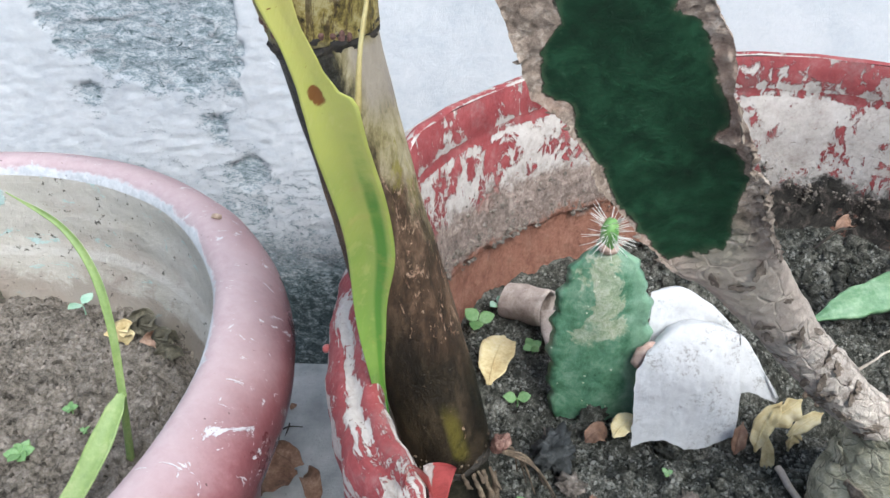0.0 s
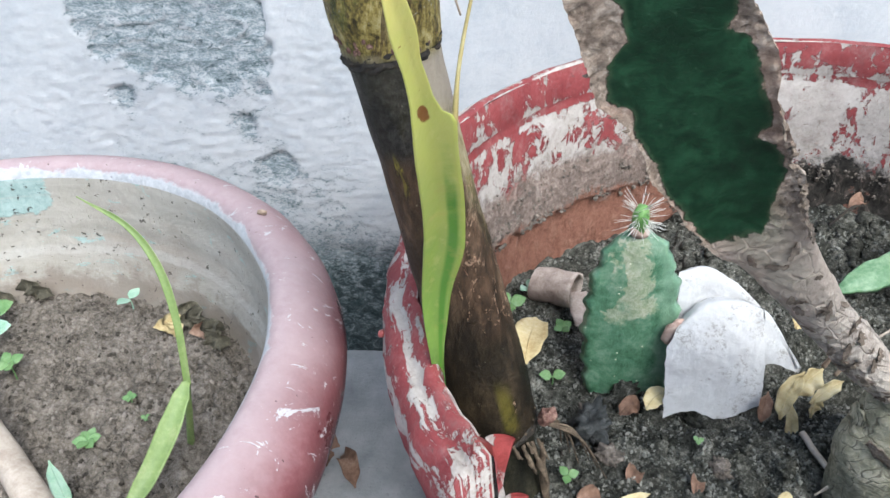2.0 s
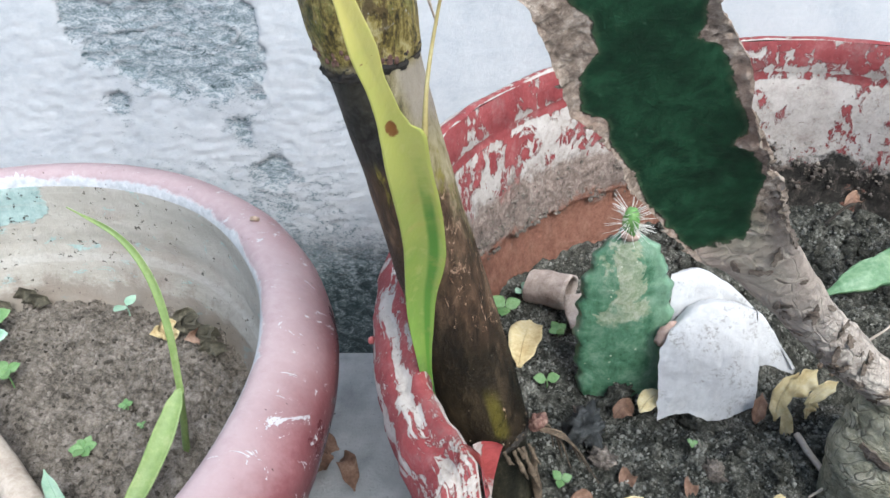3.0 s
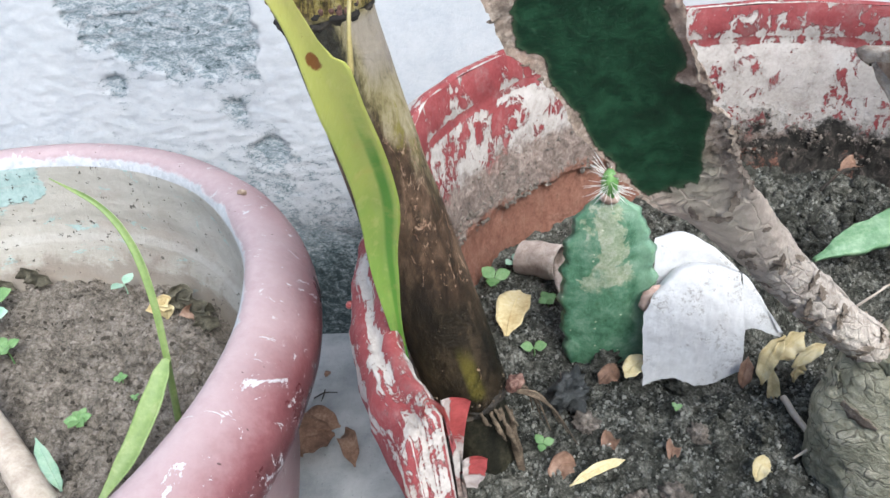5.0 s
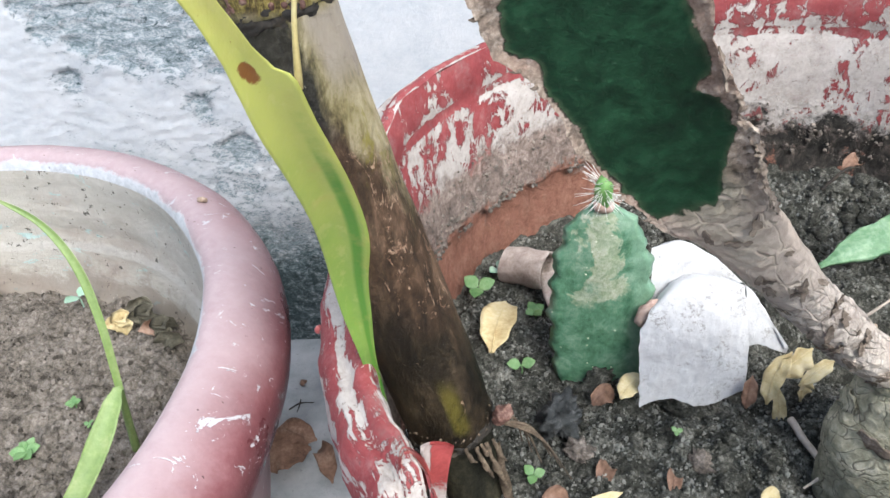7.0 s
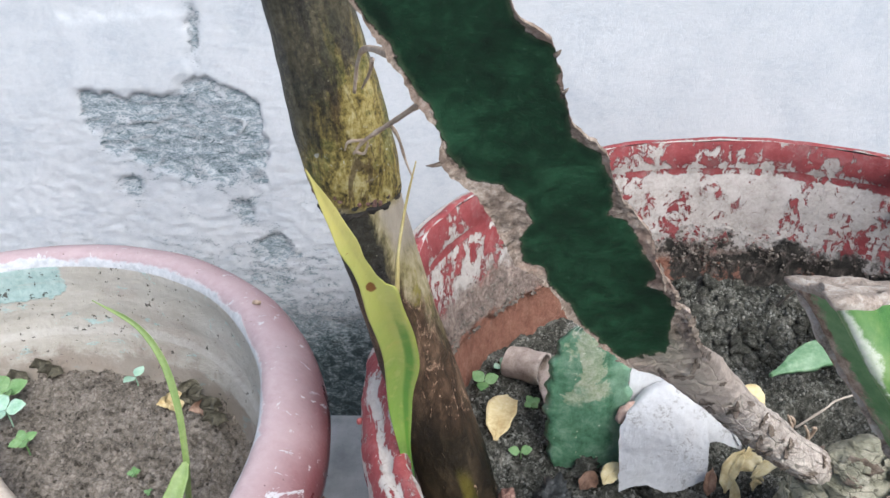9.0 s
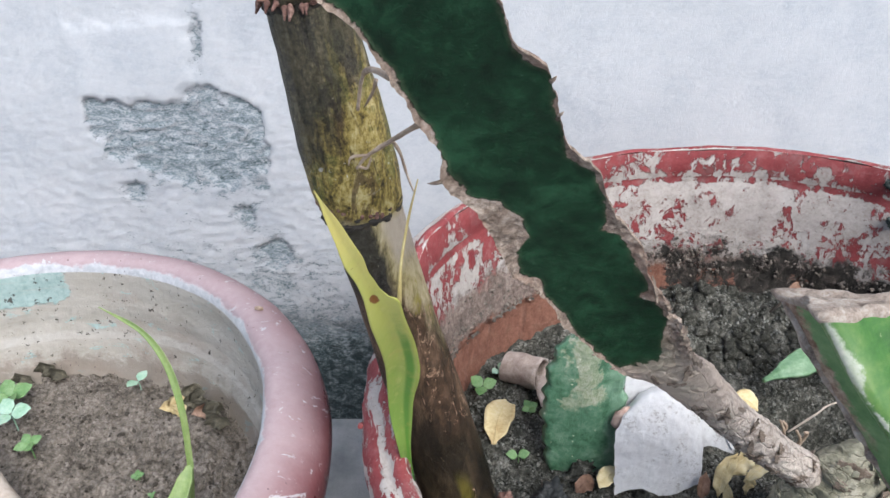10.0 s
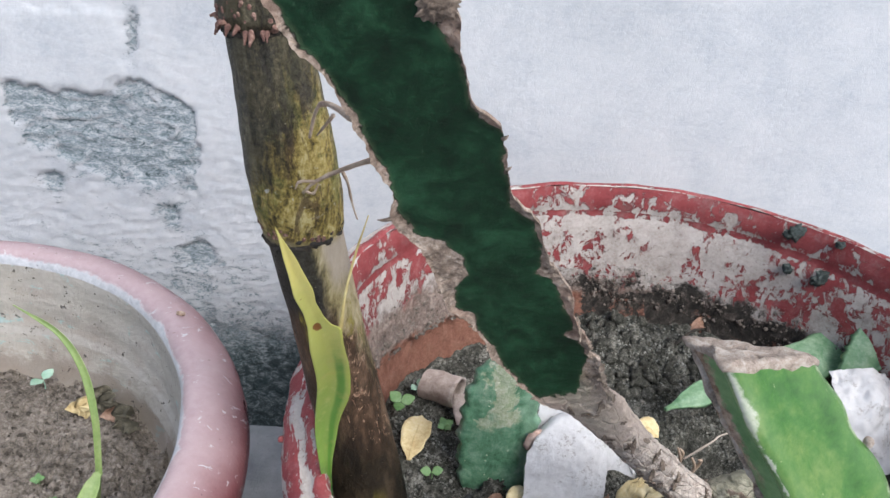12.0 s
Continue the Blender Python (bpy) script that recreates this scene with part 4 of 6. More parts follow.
def left_soil(x, y):
    r = math.hypot(x - LX, y - LY)
    z = 0.186 + 0.004 * noise.fractal(Vector((x * 16, y * 16, 5)), 1.0, 2.0, 4) + 0.0040 * noise.fractal(Vector((x * 95, y * 95, 1)), 0.6, 2.1, 4)
    broken_up = max(0.0, min(1.0, (x + 0.235) / 0.07))
    crack = abs(noise.noise((x * 42, y * 42, 7))) + 0.5 * abs(noise.noise((x * 110, y * 110, 2)))
    z -= (0.002 + 0.006 * broken_up) * max(0.0, 0.22 - crack) / 0.22
    z += 0.003 * broken_up * noise.fractal(Vector((x * 60, y * 60, 3)), 0.7, 2.0, 3)
    edge = max(0.0, (r - 0.165) / 0.02)
    return z - 0.012 * edge * (0.6 + noise.noise((x * 50, y * 50, 2)))


RX, RY = 0.2067, 0.3779


def right_soil(x, y):
    r = math.hypot(x - RX, y - RY)
    z = 0.200 + 0.010 * noise.fractal(Vector((x * 14, y * 14, 9)), 1.0, 2.0, 3) + 0.0050 * noise.fractal(Vector((x * 75, y * 75, 4)), 0.6, 2.1, 5)
    back = max(0.0, (y - 0.50) / 0.06) * max(0.0, min(1.0, (x - 0.15) / 0.06))
    return z + (0.014 + 0.016 * max(0.0, min(1.0, (x - 0.26) / 0.06))) * min(back, 1.4) + 0.012 * bump_at(x, y, 0.20, 0.345, 0.05, 0.03) - 0.085 * bump_at(x, y, 0.285, 0.424, 0.052, 0.030)


def soil_mesh(name, cx, cy, radius, height, rings=190, segs=640):
    rows = []
    for i in range(rings + 1):
        r = max(radius * i / rings, 0.0005)
        row = []
        for j in range(segs):
            a = 2 * math.pi * j / segs
            x, y = cx + r * math.cos(a), cy + r * math.sin(a)
            row.append((x, y, height(x, y)))
        rows.append(row)
    return grid_mesh(name, rows, True)


def scatter(name, cx, cy, radius, height, count, lo, hi, seed, sink=0.3, keep=None):
    """Loose crumbs on a bed of soil, in one mesh."""
    rnd = random.Random(seed)
    base = bmesh.new()
    bmesh.ops.create_icosphere(base, subdivisions=1, radius=1)
    bv = [v.co.copy() for v in base.verts]
    bf = [[v.index for v in f.verts] for f in base.faces]
    base.free()
    verts, faces = [], []
    while len(verts) < count * len(bv):
        a, r = rnd.uniform(0, 2 * math.pi), radius * math.sqrt(rnd.random())
        x, y = cx + r * math.cos(a), cy + r * math.sin(a)
        if keep and not keep(x, y):
            continue
        s = lo + (hi - lo) * rnd.random() ** 5
        q = Euler((rnd.uniform(0, 6), rnd.uniform(0, 6), rnd.uniform(0, 6))).to_matrix() @ Matrix.Diagonal((s, s * rnd.uniform(0.6, 1), s * rnd.uniform(0.45, 0.9)))
        k = len(verts)
        o = Vector((x, y, height(x, y) + s * (0.5 - sink)))
        for v in bv:
            verts.append(tuple(o + q @ (v * rnd.uniform(0.55, 1.35))))
        faces += [[i + k for i in f] for f in bf]
    me = bpy.data.meshes.new(name)
    me.from_pydata(verts, [], faces)
    return me


def clumped(x, y):
    return noise.noise((x * 85, y * 85, 3)) + 0.7 * noise.noise((x * 240, y * 240, 8)) > -0.12


def build_soils():
    tagged(link("soil", soil_mesh("soil", LX, LY, 0.1885, left_soil), SOIL_BROWN), "dry brown sifted soil filling the maroon pot", "soil", "", "structure")
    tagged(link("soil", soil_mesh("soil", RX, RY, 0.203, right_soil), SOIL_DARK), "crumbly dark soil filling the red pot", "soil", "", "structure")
    tagged(link("soil_crumbs", scatter("crumbs", LX, LY, 0.186, left_soil, 24000, 0.00026, 0.0024, 3, 0.35, clumped), CRUMB_BROWN, smooth=False), "small brown crumbs of soil in the maroon pot", "soil crumbs", "", "stuff")
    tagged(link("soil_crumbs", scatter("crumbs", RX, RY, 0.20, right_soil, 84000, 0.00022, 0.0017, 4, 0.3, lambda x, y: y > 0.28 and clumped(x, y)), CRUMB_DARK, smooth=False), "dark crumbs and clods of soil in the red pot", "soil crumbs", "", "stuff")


# ---- the red pot ----
def crust_shelf(a):
    """The lower lip of the crust on the pot's wall."""
    return 0.238 + 0.004 * noise.noise((a * 14, 0, 0)) + 0.004 * abs(noise.noise((a * 40, 3, 0)))


def crusted(a, r, z):
    """The wall's inside: a crust of earth stands proud above the bare clay on one side."""
    side = max(0.0, min(1.0, (math.degrees(a) % 360 - 106) / 8))
    lip = crust_shelf(a)
    k = max(0.0, min(1.0, (z - lip) / 0.0015)) * max(0.0, min(1.0, (lip + 0.030 - z) / 0.026)) * side
    r -= k * (0.0046 + 0.0022 * noise.noise((a * 30, z * 160, 2)) + 0.0016 * noise.noise((a * 90, z * 420, 5)))
    if z < lip:
        r += 0.0008 * noise.noise((a * 60, z * 200, 8))
    return broken(a, r, z)


def broken(a, r, z):
    """The rim has crumbled away on the side by the cane."""
    d = math.degrees(a) % 360
    k = max(0.0, min(1.0, (d - 156) / 20)) * max(0.0, min(1.0, (330 - d) / 40))
    k = k * k * (3 - 2 * k)
    low = 0.036 * max(0.0, min(1.0, (z - 0.25) / 0.06)) * k
    jag = 0.0025 * k * noise.noise((d * 0.35, z * 60, 3))
    # past the curled end a whole piece is missing, down to the soil
    gone = max(0.0, min(1.0, (d - 211.5 + 1.2 * noise.noise((z * 90, 1, 0))) / 2.0)) * max(0.0, min(1.0, (300 - d) / 20))
    z -= low
    cap = 0.40 - 0.188 * gone + 0.006 * gone * noise.noise((d * 0.3, 4, 0))
    return r + jag, z if z < cap else cap + (z - cap) * 0.06


def build_right_pot():
    pot = thing("flower_pot", (RX, RY, 0), "large clay pot with flaking red paint and broken rim", "flower pot")
    inside = [(0.2114, 0.3425), (0.2100, 0.338), (0.2085, 0.322), (0.2100, 0.3185), (0.2085, 0.315), (0.2080, 0.29)]
    inside += [(0.2078, 0.272 - 0.0013 * k) for k in range(34)] + [(0.2072, 0.225), (0.2050, 0.21), (0.20, 0.18), (0.19, 0.14)]
    link("inner_wall", lathe("inner_wall", RX, RY, inside, 520, 0.0016, 25, cut=crusted), RED_IN, pot, "inner wall with flaking red and cream paint")
    rim = [(0.2114, 0.3425), (0.2135, 0.3440), (0.2165, 0.3432), (0.2185, 0.3405), (0.2200, 0.3375), (0.2225, 0.3385), (0.2250, 0.3370), (0.2275, 0.3335), (0.2300, 0.328), (0.2310, 0.316), (0.2300, 0.300), (0.2265, 0.293)]
    link("rim", lathe("rim", RX, RY, rim, 240, 0.0016, 40, cut=broken), RED_OUT, pot, "chipped rim in red paint over cream")
    body = [(0.2262, 0.2935), (0.2220, 0.27), (0.215, 0.22), (0.20, 0.12), (0.175, 0.003), (0.0, 0.003)]
    link("body", lathe("body", RX, RY, body, 120, 0.002, 16, cut=broken), RED_OUT, pot)


build_left_pot()
build_right_pot()
build_soils()

# ---- the cane ----
def build_cane():
    cane = thing("cane_plant", (0.045, 0.333, 0.19), "thick mottled brown cane stalk rooted in the red pot", "cane plant")
    low, mid, top = Vector((0.031, 0.333, 0.252)), Vector((-0.005, 0.333, 0.435)), Vector((-0.0165, 0.333, 0.520))
    link("stub", rod("stub", [(0.052, 0.333, 0.14), (0.043, 0.333, 0.19), low], [0.0145, 0.0150, 0.0155], 32, 20, 0.06, 80), ROTTEN, cane, "dark rotting foot of the stalk")
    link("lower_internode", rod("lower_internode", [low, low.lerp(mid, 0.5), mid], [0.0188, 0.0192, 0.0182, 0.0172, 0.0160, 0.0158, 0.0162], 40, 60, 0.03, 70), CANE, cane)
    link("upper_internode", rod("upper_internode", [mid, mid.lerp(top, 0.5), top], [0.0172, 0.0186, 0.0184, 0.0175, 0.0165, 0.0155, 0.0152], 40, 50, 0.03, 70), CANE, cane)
    link("top_internode", rod("top_internode", [top, (-0.022, 0.333, 0.57), (-0.027, 0.333, 0.62)], [0.0165, 0.016, 0.015], 32, 20, 0.03, 70), CANE, cane)
    for c, r in ((low, 0.0192), (mid, 0.0170), (top, 0.0158)):
        d = (mid - low).normalized()
        ring = link("node_ring", rod("node_ring", [c - d * 0.0036, c - d * 0.001, c + d * 0.004], [r * 0.93, r * 0.985, r * 0.995, r * 0.94], 96, 22, 0.09, 520), DARK_RING, cane, "black node scar")
        rnd = random.Random(int(r * 1e5))
        for k in range(34):
            a = math.pi + math.pi * rnd.random()
            p = c + d * rnd.uniform(0.002, 0.0095) + Vector((math.cos(a), math.sin(a), 0)) * r * 0.985
            s = rnd.uniform(0.0005, 0.0013) * (0.6 if c is low else 1.0)
            link("root_bud", lump("root_bud", p, (s, s, s * 1.3), 0.5, 500, 2, k), ROOT_DARK if c is low else BUMP, ring)
    for k in range(20):
        a = math.pi + math.pi * (k + rnd.random()) / 20
        p = top + Vector((math.cos(a), math.sin(a), 0)) * 0.0155
        q = rnd.uniform(0.002, 0.0045)
        e = p + Vector((math.cos(a) * q, math.sin(a) * q, rnd.uniform(-0.005, 0.001)))
        link("root_stub", rod("root_stub", [p, (p + e) / 2 + Vector((0, 0, 0.0008)), e], [0.0010, 0.0010, 0.0004], 8, 12, 1.0, 420), BUMP, cane)


build_cane()


# ---- the dragon fruit stem ----
def fleshy_stem(name, points, half, thick, face, steps=150, teeth=0.0, rib=0.0, seed=0.0, crumple=0.0, after=1.0):
    """A flat-faced three-winged stem: two wings spread to the sides, one behind. half: half widths along it; teeth: how deep its margins are scalloped."""
    path = smooth_path(points, steps)
    rows = []
    na = 40
    for i, (p, (t, s, f)) in enumerate(zip(path, frames_along(path, face))):
        v = i / (steps - 1)
        w, h = curve(half, v), curve(thick, v)
        ring = []
        for j in range(na):
            u = 1 - 4 * abs(j / na - 0.5)
            side = 1 if u > 0 else -1
            wob = 1 + teeth * (math.sin(v * 46 + side * 1.3 + seed) + 0.6 * math.sin(v * 83 + side * 2 + seed)) * abs(u) ** 3 + 0.5 * teeth * noise.noise((v * 60, side * 3 + seed, 0)) * abs(u) ** 3
            front = j <= na / 2
            lip = (abs(u) ** 8) * 0.35 * h
            off = (h * (0.55 * (1 - abs(u) ** 1.5) + 0.22) + lip) if not front else -(h * (0.25 + 0.3 * (1 - abs(u))) + rib * max(0, 1 - abs(u) * 3))
            wave = teeth * 1.4 * h * math.sin(v * 37 + side + seed) * abs(u) ** 4
            q = p + s * (w * u * wob) + f * (off if not front else off) + f * wave
            q += f * 0.0003 * noise.noise(q * 150)
            if v > after:
                rise = min(1.0, (v - after) * 12) * crumple
                out = (q - p).normalized()
                q += out * rise * (1.4 * abs(noise.noise(Vector((q.x * 90, q.y * 90, q.z * 170)))) + abs(noise.noise(Vector((q.x * 220, q.y * 220, q.z * 330)))) - 0.5)
            ring.append(q)
        rows.append(ring)
    rows = [[path[0]] * na] + rows + [[path[-1]] * na]
    me = grid_mesh(name, rows, True)
    layer = me.uv_layers[0].data
    for poly in me.polygons:
        for li in poly.loop_indices:
            vi = me.loops[li].vertex_index
            u = 1 - 4 * abs((vi % na) / na - 0.5)
            layer[li].uv = (u * 0.5 + 0.5, (vi // na - 1) / (steps - 1))
    return me


# The flat face of the stem: a point on it, the way along it towards its root, across it, and out of it.
STEM_AT, STEM_ALONG = Vector((0.06, 0.2595, 0.48)), Vector((0.4792, 0.2593, -0.8386))
STEM_ACROSS, STEM_OUT = Vector((0.8757, -0.2061, 0.4367)), Vector((-0.0596, -0.9436, -0.3258))
# millimetres along the stem and across it
MARGIN_A = ((-135, -17), (-82, -19), (-63, -16.3), (-50, -17), (-38, -18.8), (-24, -19), (-13, -25), (2, -22), (20, -24), (36, -26.6), (45, -23), (57, -22.4), (70, -23.5), (78, -22.4), (94, -20.6), (111, -18.2), (141, -11.8), (182, -3.5), (225, 4.5), (270, 16), (330, 31))
MARGIN_B = ((-135, 20), (-72, 22), (-58, 18), (-46, 15.2), (-36, 19.6), (-26, 17.6), (-12, 13.4), (3, 17), (19, 15), (38, 16.3), (47, 16), (55, 13.4), (72, 14.6), (79, 12.6), (86, 14.2), (100, 12.2), (120, 12), (143, 12.8), (182, 16.5), (225, 25.5), (270, 37), (330, 52))
FACE_A = ((-135, -15), (-79, -16.5), (-59, -14.6), (-31, -16.6), (-15, -20), (-5, -19.8), (4, -12.8), (12, -10.8), (20, -12), (26, -19), (36, -23.4), (43, -19), (49, -21), (58, -20.2), (66, -19.8), (80, -20.6), (90, -19), (108, -16.8), (120, -16))
FACE_B = ((-135, 17), (-75, 15), (-58, 16.4), (-44, 13.6), (-32, 18), (-17, 13.6), (-6, 10.6), (4, 14.6), (14, 13.6), (24, 11), (28, 7.4), (33, 11.4), (39, 11.6), (52, 11.4), (62, 10.4), (67, 6), (72, 9.6), (84, 10), (97, 3.4), (104, 1), (112, -3), (120, -6))


def between(stops, s):
    """The value at s along (place, value) stops."""
    for (a, p), (b, q) in zip(stops, stops[1:]):
        if s <= b:
            t = max(0.0, (s - a) / (b - a))
            t = 0.5 * t + 0.5 * t * t * (3 - 2 * t)
            return p + (q - p) * t
    return stops[-1][1]


def ease(v, lo, hi):
    t = max(0.0, min(1.0, (v - lo) / (hi - lo)))
    return t * t * (3 - 2 * t)


def stem_place(s, u, front=True):
    """A point of the stem's skin, s millimetres along it and u from -1 to 1 across, with its cork depth, flank and crease."""
    wood = ease(s, 104, 150)
    side = -1 if u < 0 else 1
    rag = 0.9 * noise.noise((s * 0.11, side * 5, 0)) + 0.7 * noise.noise((s * 0.33, side * 9, 2)) + 0.35 * noise.noise((s * 0.9, side * 3, 4))
    a, b = between(MARGIN_A, s), between(MARGIN_B, s)
    mid, half = (a + b) / 2, (b - a) / 2
    off = mid + half * u + rag * (1 - 0.6 * wood) * abs(u) ** 4
    inner = max(between(FACE_A, s) - off, off - between(FACE_B, s), (s - 108) * 0.5)
    deep = 9.8 + 1.5 * ease(s, 230, 330)
    bow = math.sqrt(max(0.0, 1 - min(1.0, abs(u)) ** 2))
    flat = 1.0 - 0.8 * (1 - abs(u) ** 3) * 0.6 if front else -0.6 - 7.5 * (1 - abs(u) ** 1.3)
    round_ = -deep + (deep * bow if front else -deep * bow)
    out = flat * (1 - wood) + round_ * wood
    # dry margins pucker into short folds; the wood shrinks into slanting wrinkles
    pucker = max(0.0, min(1.0, inner / 3.0)) * (1 - wood) if front else abs(u) ** 6 * (1 - wood)
    strong = 1.5 + 1.5 * ease(s, 45, 80) * (side > 0)
    fold = 1.3 * abs(noise.noise((s * 0.15, side * 4, 1))) + 1.1 * abs(noise.noise((s * 0.34, off * 0.18, 6))) + 0.5 * noise.noise((s * 0.9, off * 0.7, 2)) - 0.35
    out += pucker * strong * fold + 1.1 * pucker * abs(u) ** 10
    run = s * 0.105 - off * 0.075 + 1.9 * noise.noise((s * 0.045, off * 0.085, 3)) + 0.5 * noise.noise((s * 0.15, off * 0.2, 5))
    ridge = 1 - abs(2 * (run - math.floor(run)) - 1)
    ridge = ridge ** 2 * (0.5 + 0.9 * abs(noise.noise((s * 0.06, off * 0.11, 8))))
    fine = abs(noise.noise((s * 0.22 + 3, off * 0.30, 2)))
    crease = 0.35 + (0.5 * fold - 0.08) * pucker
    puff = wood * (0.75 * ridge + 0.9 * fine + 0.5 * noise.noise((s * 0.7, off * 0.7, 1)) - 0.9)
    spread = (1 if front else -1) * bow
    p = STEM_AT + STEM_ALONG * (s * 0.001) + STEM_ACROSS * ((off + puff * u * 0.7) * 0.001) + STEM_OUT * ((out + puff * spread) * 0.001)
    return p, inner, abs(u), crease


def build_dragon():
    ob = thing("dragon_fruit_cactus", (0.235, 0.345, 0.21), "flat dark green cactus stem with corky brown wavy margins", "cactus")
    steps, na = 430, 46
    across = [math.sin(math.pi / 2 * (2 * j / (na - 1) - 1)) for j in range(na)]
    rows, cork, flank, crease, along = [], [], [], [], []
    for i in range(steps + 1):
        s = -135 + 465 * i / steps
        row = [stem_place(s, u) for u in across] + [stem_place(s, u, False) for u in across[::-1]]
        rows.append([q[0] for q in row])
        cork += [q[1] for q in row]
        flank += [q[2] for q in row]
        crease += [q[3] for q in row]
        along += [s * 0.001] * len(row)
    me = grid_mesh("stem", rows, True)
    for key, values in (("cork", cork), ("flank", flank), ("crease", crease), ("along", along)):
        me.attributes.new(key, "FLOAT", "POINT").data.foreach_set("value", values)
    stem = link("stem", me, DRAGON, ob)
    rnd = random.Random(44)
    for k in range(46):
        s, u = rnd.uniform(122, 262), rnd.uniform(-0.6, 0.96)
        if k < 16:
            s, u = rnd.uniform(60, 120), 0.97
        p = stem_place(s, u)[0]
        bow = math.sqrt(max(0.0, 1 - u * u))
        f = (STEM_OUT * (bow + 0.15) + STEM_ACROSS * u).normalized()
        t = (STEM_ALONG * rnd.uniform(-0.6, 1) + STEM_ACROSS * rnd.uniform(-1, 1))
        e = (t - f * t.dot(f)).normalized() * rnd.uniform(0.0015, 0.0050)
        w = rnd.uniform(0.4, 1.0)
        link("bark_flake", blade("bark_flake", [p - e - f * 0.0004, p + f * 0.0004, p + e + f * rnd.uniform(0.0003, 0.0018)], [0.0006 * w, 0.0018 * w, 0.0021 * w, 0.0009 * w], tuple(f), 0.35, 0.00025, 9, 4, 0.4), CORK, stem)
    for s, side, size in ((-14, -1, 4.2), (26, -1, 2.2), (42, -1, 2.4), (48, -1, 1.6), (94, -1, 2.0), (107, -1, 2.0), (-31, 1, 2.4), (-20, 1, 2.2), (20, 1, 1.6), (76, 1, 2.0)):
        p = stem_place(s, side * 0.98)[0]
        q = p + (STEM_ACROSS * side - STEM_ALONG * 0.5 + STEM_OUT * 0.2).normalized() * size * 0.001
        link("thorn", rod("thorn", [p, (p + q) / 2 + STEM_OUT * 0.0003, q], [0.0007, 0.0005, 0.0001], 6, 6, 0.5, 300), CORK, stem)
    # the shrivelled knob on the upper margin
    knob = STEM_AT + STEM_ALONG * -0.074 + STEM_ACROSS * 0.0185 + STEM_OUT * 0.001
    link("dried_knob", lump("dried_knob", knob, (0.0045, 0.0022, 0.0040), 0.5, 240, 4, 3, (0, 0.3, 0), 0.4), CORK, ob, "shrivelled brown knob")


build_dragon()


# ---- the young leaf in front of the cane ----
def uneven_blade(name, points, left, right, face, fold, thick, steps=60, across=12):
    """A blade whose two halves have widths of their own; fold: how far its margins come forward."""
    path = smooth_path(points, steps)
    rows = []
    for i, (p, (t, s, f)) in enumerate(zip(path, frames_along(path, face))):
        v = i / (steps - 1)
        a, b = max(between(left, v), 0.0002), max(between(right, v), 0.0002)
        up, down = [], []
        for j in range(across + 1):
            u = 2 * j / across - 1
            w = a if u < 0 else b
            c = p + s * (w * u) + f * (fold * w * abs(u) ** 1.6 + 0.0004 * noise.noise(p * 90 + s * u))
            e = thick * (1 - 0.7 * u * u)
            up.append(c + f * e)
            down.append(c - f * e)
        rows.append(up + down[::-1])
    me = grid_mesh(name, rows, True)
    nc = 2 * (across + 1)
    layer = me.uv_layers[0].data
    for poly in me.polygons:
        for li in poly.loop_indices:
            vi = me.loops[li].vertex_index
            j = vi % nc
            layer[li].uv = (j / across if j <= across else (nc - 1 - j) / across, (vi // nc) / (steps - 1))
    return me


def build_new_leaf():
    ob = thing("cane_leaf", (0.004, 0.335, 0.27), "yellow-green young leaf with brown spots, beside the cane", "leaf")
    pts = [(0.0075, 0.320, 0.262), (0.0052, 0.3145, 0.306), (0.0060, 0.3035, 0.350), (0.0105, 0.284, 0.392), (0.0112, 0.2545, 0.436), (0.0105, 0.2425, 0.4545), (0.0085, 0.231, 0.472), (0.0046, 0.2165, 0.4995)]
    left = ((0.0, 0.0012), (0.14, 0.0024), (0.28, 0.0046), (0.42, 0.0058), (0.56, 0.0052), (0.66, 0.0042), (0.72, 0.0034), (0.80, 0.0028), (0.86, 0.0030), (0.93, 0.0016), (1.0, 0.0001))
    right = ((0.0, 0.0012), (0.14, 0.0026), (0.28, 0.0056), (0.40, 0.0078), (0.47, 0.0072), (0.56, 0.0062), (0.640, 0.0062), (0.655, 0.0038), (0.72, 0.0022), (0.80, 0.0018), (0.86, 0.0026), (0.93, 0.0018), (1.0, 0.0001))
    spike = [(0.0172, 0.251, 0.443), (0.0185, 0.253, 0.456), (0.0215, 0.256, 0.470), (0.0250, 0.258, 0.482)]
    link("withered_tip", rod("withered_tip", spike, [0.0008, 0.0005, 0.0004, 0.0002], 8, 16), STRAW, ob, "thin withered yellow tip")
    link("blade", uneven_blade("blade", pts, left, right, (0.25, -0.9, 0.35), 0.42, 0.0005), NEW_LEAF, ob)


build_new_leaf()


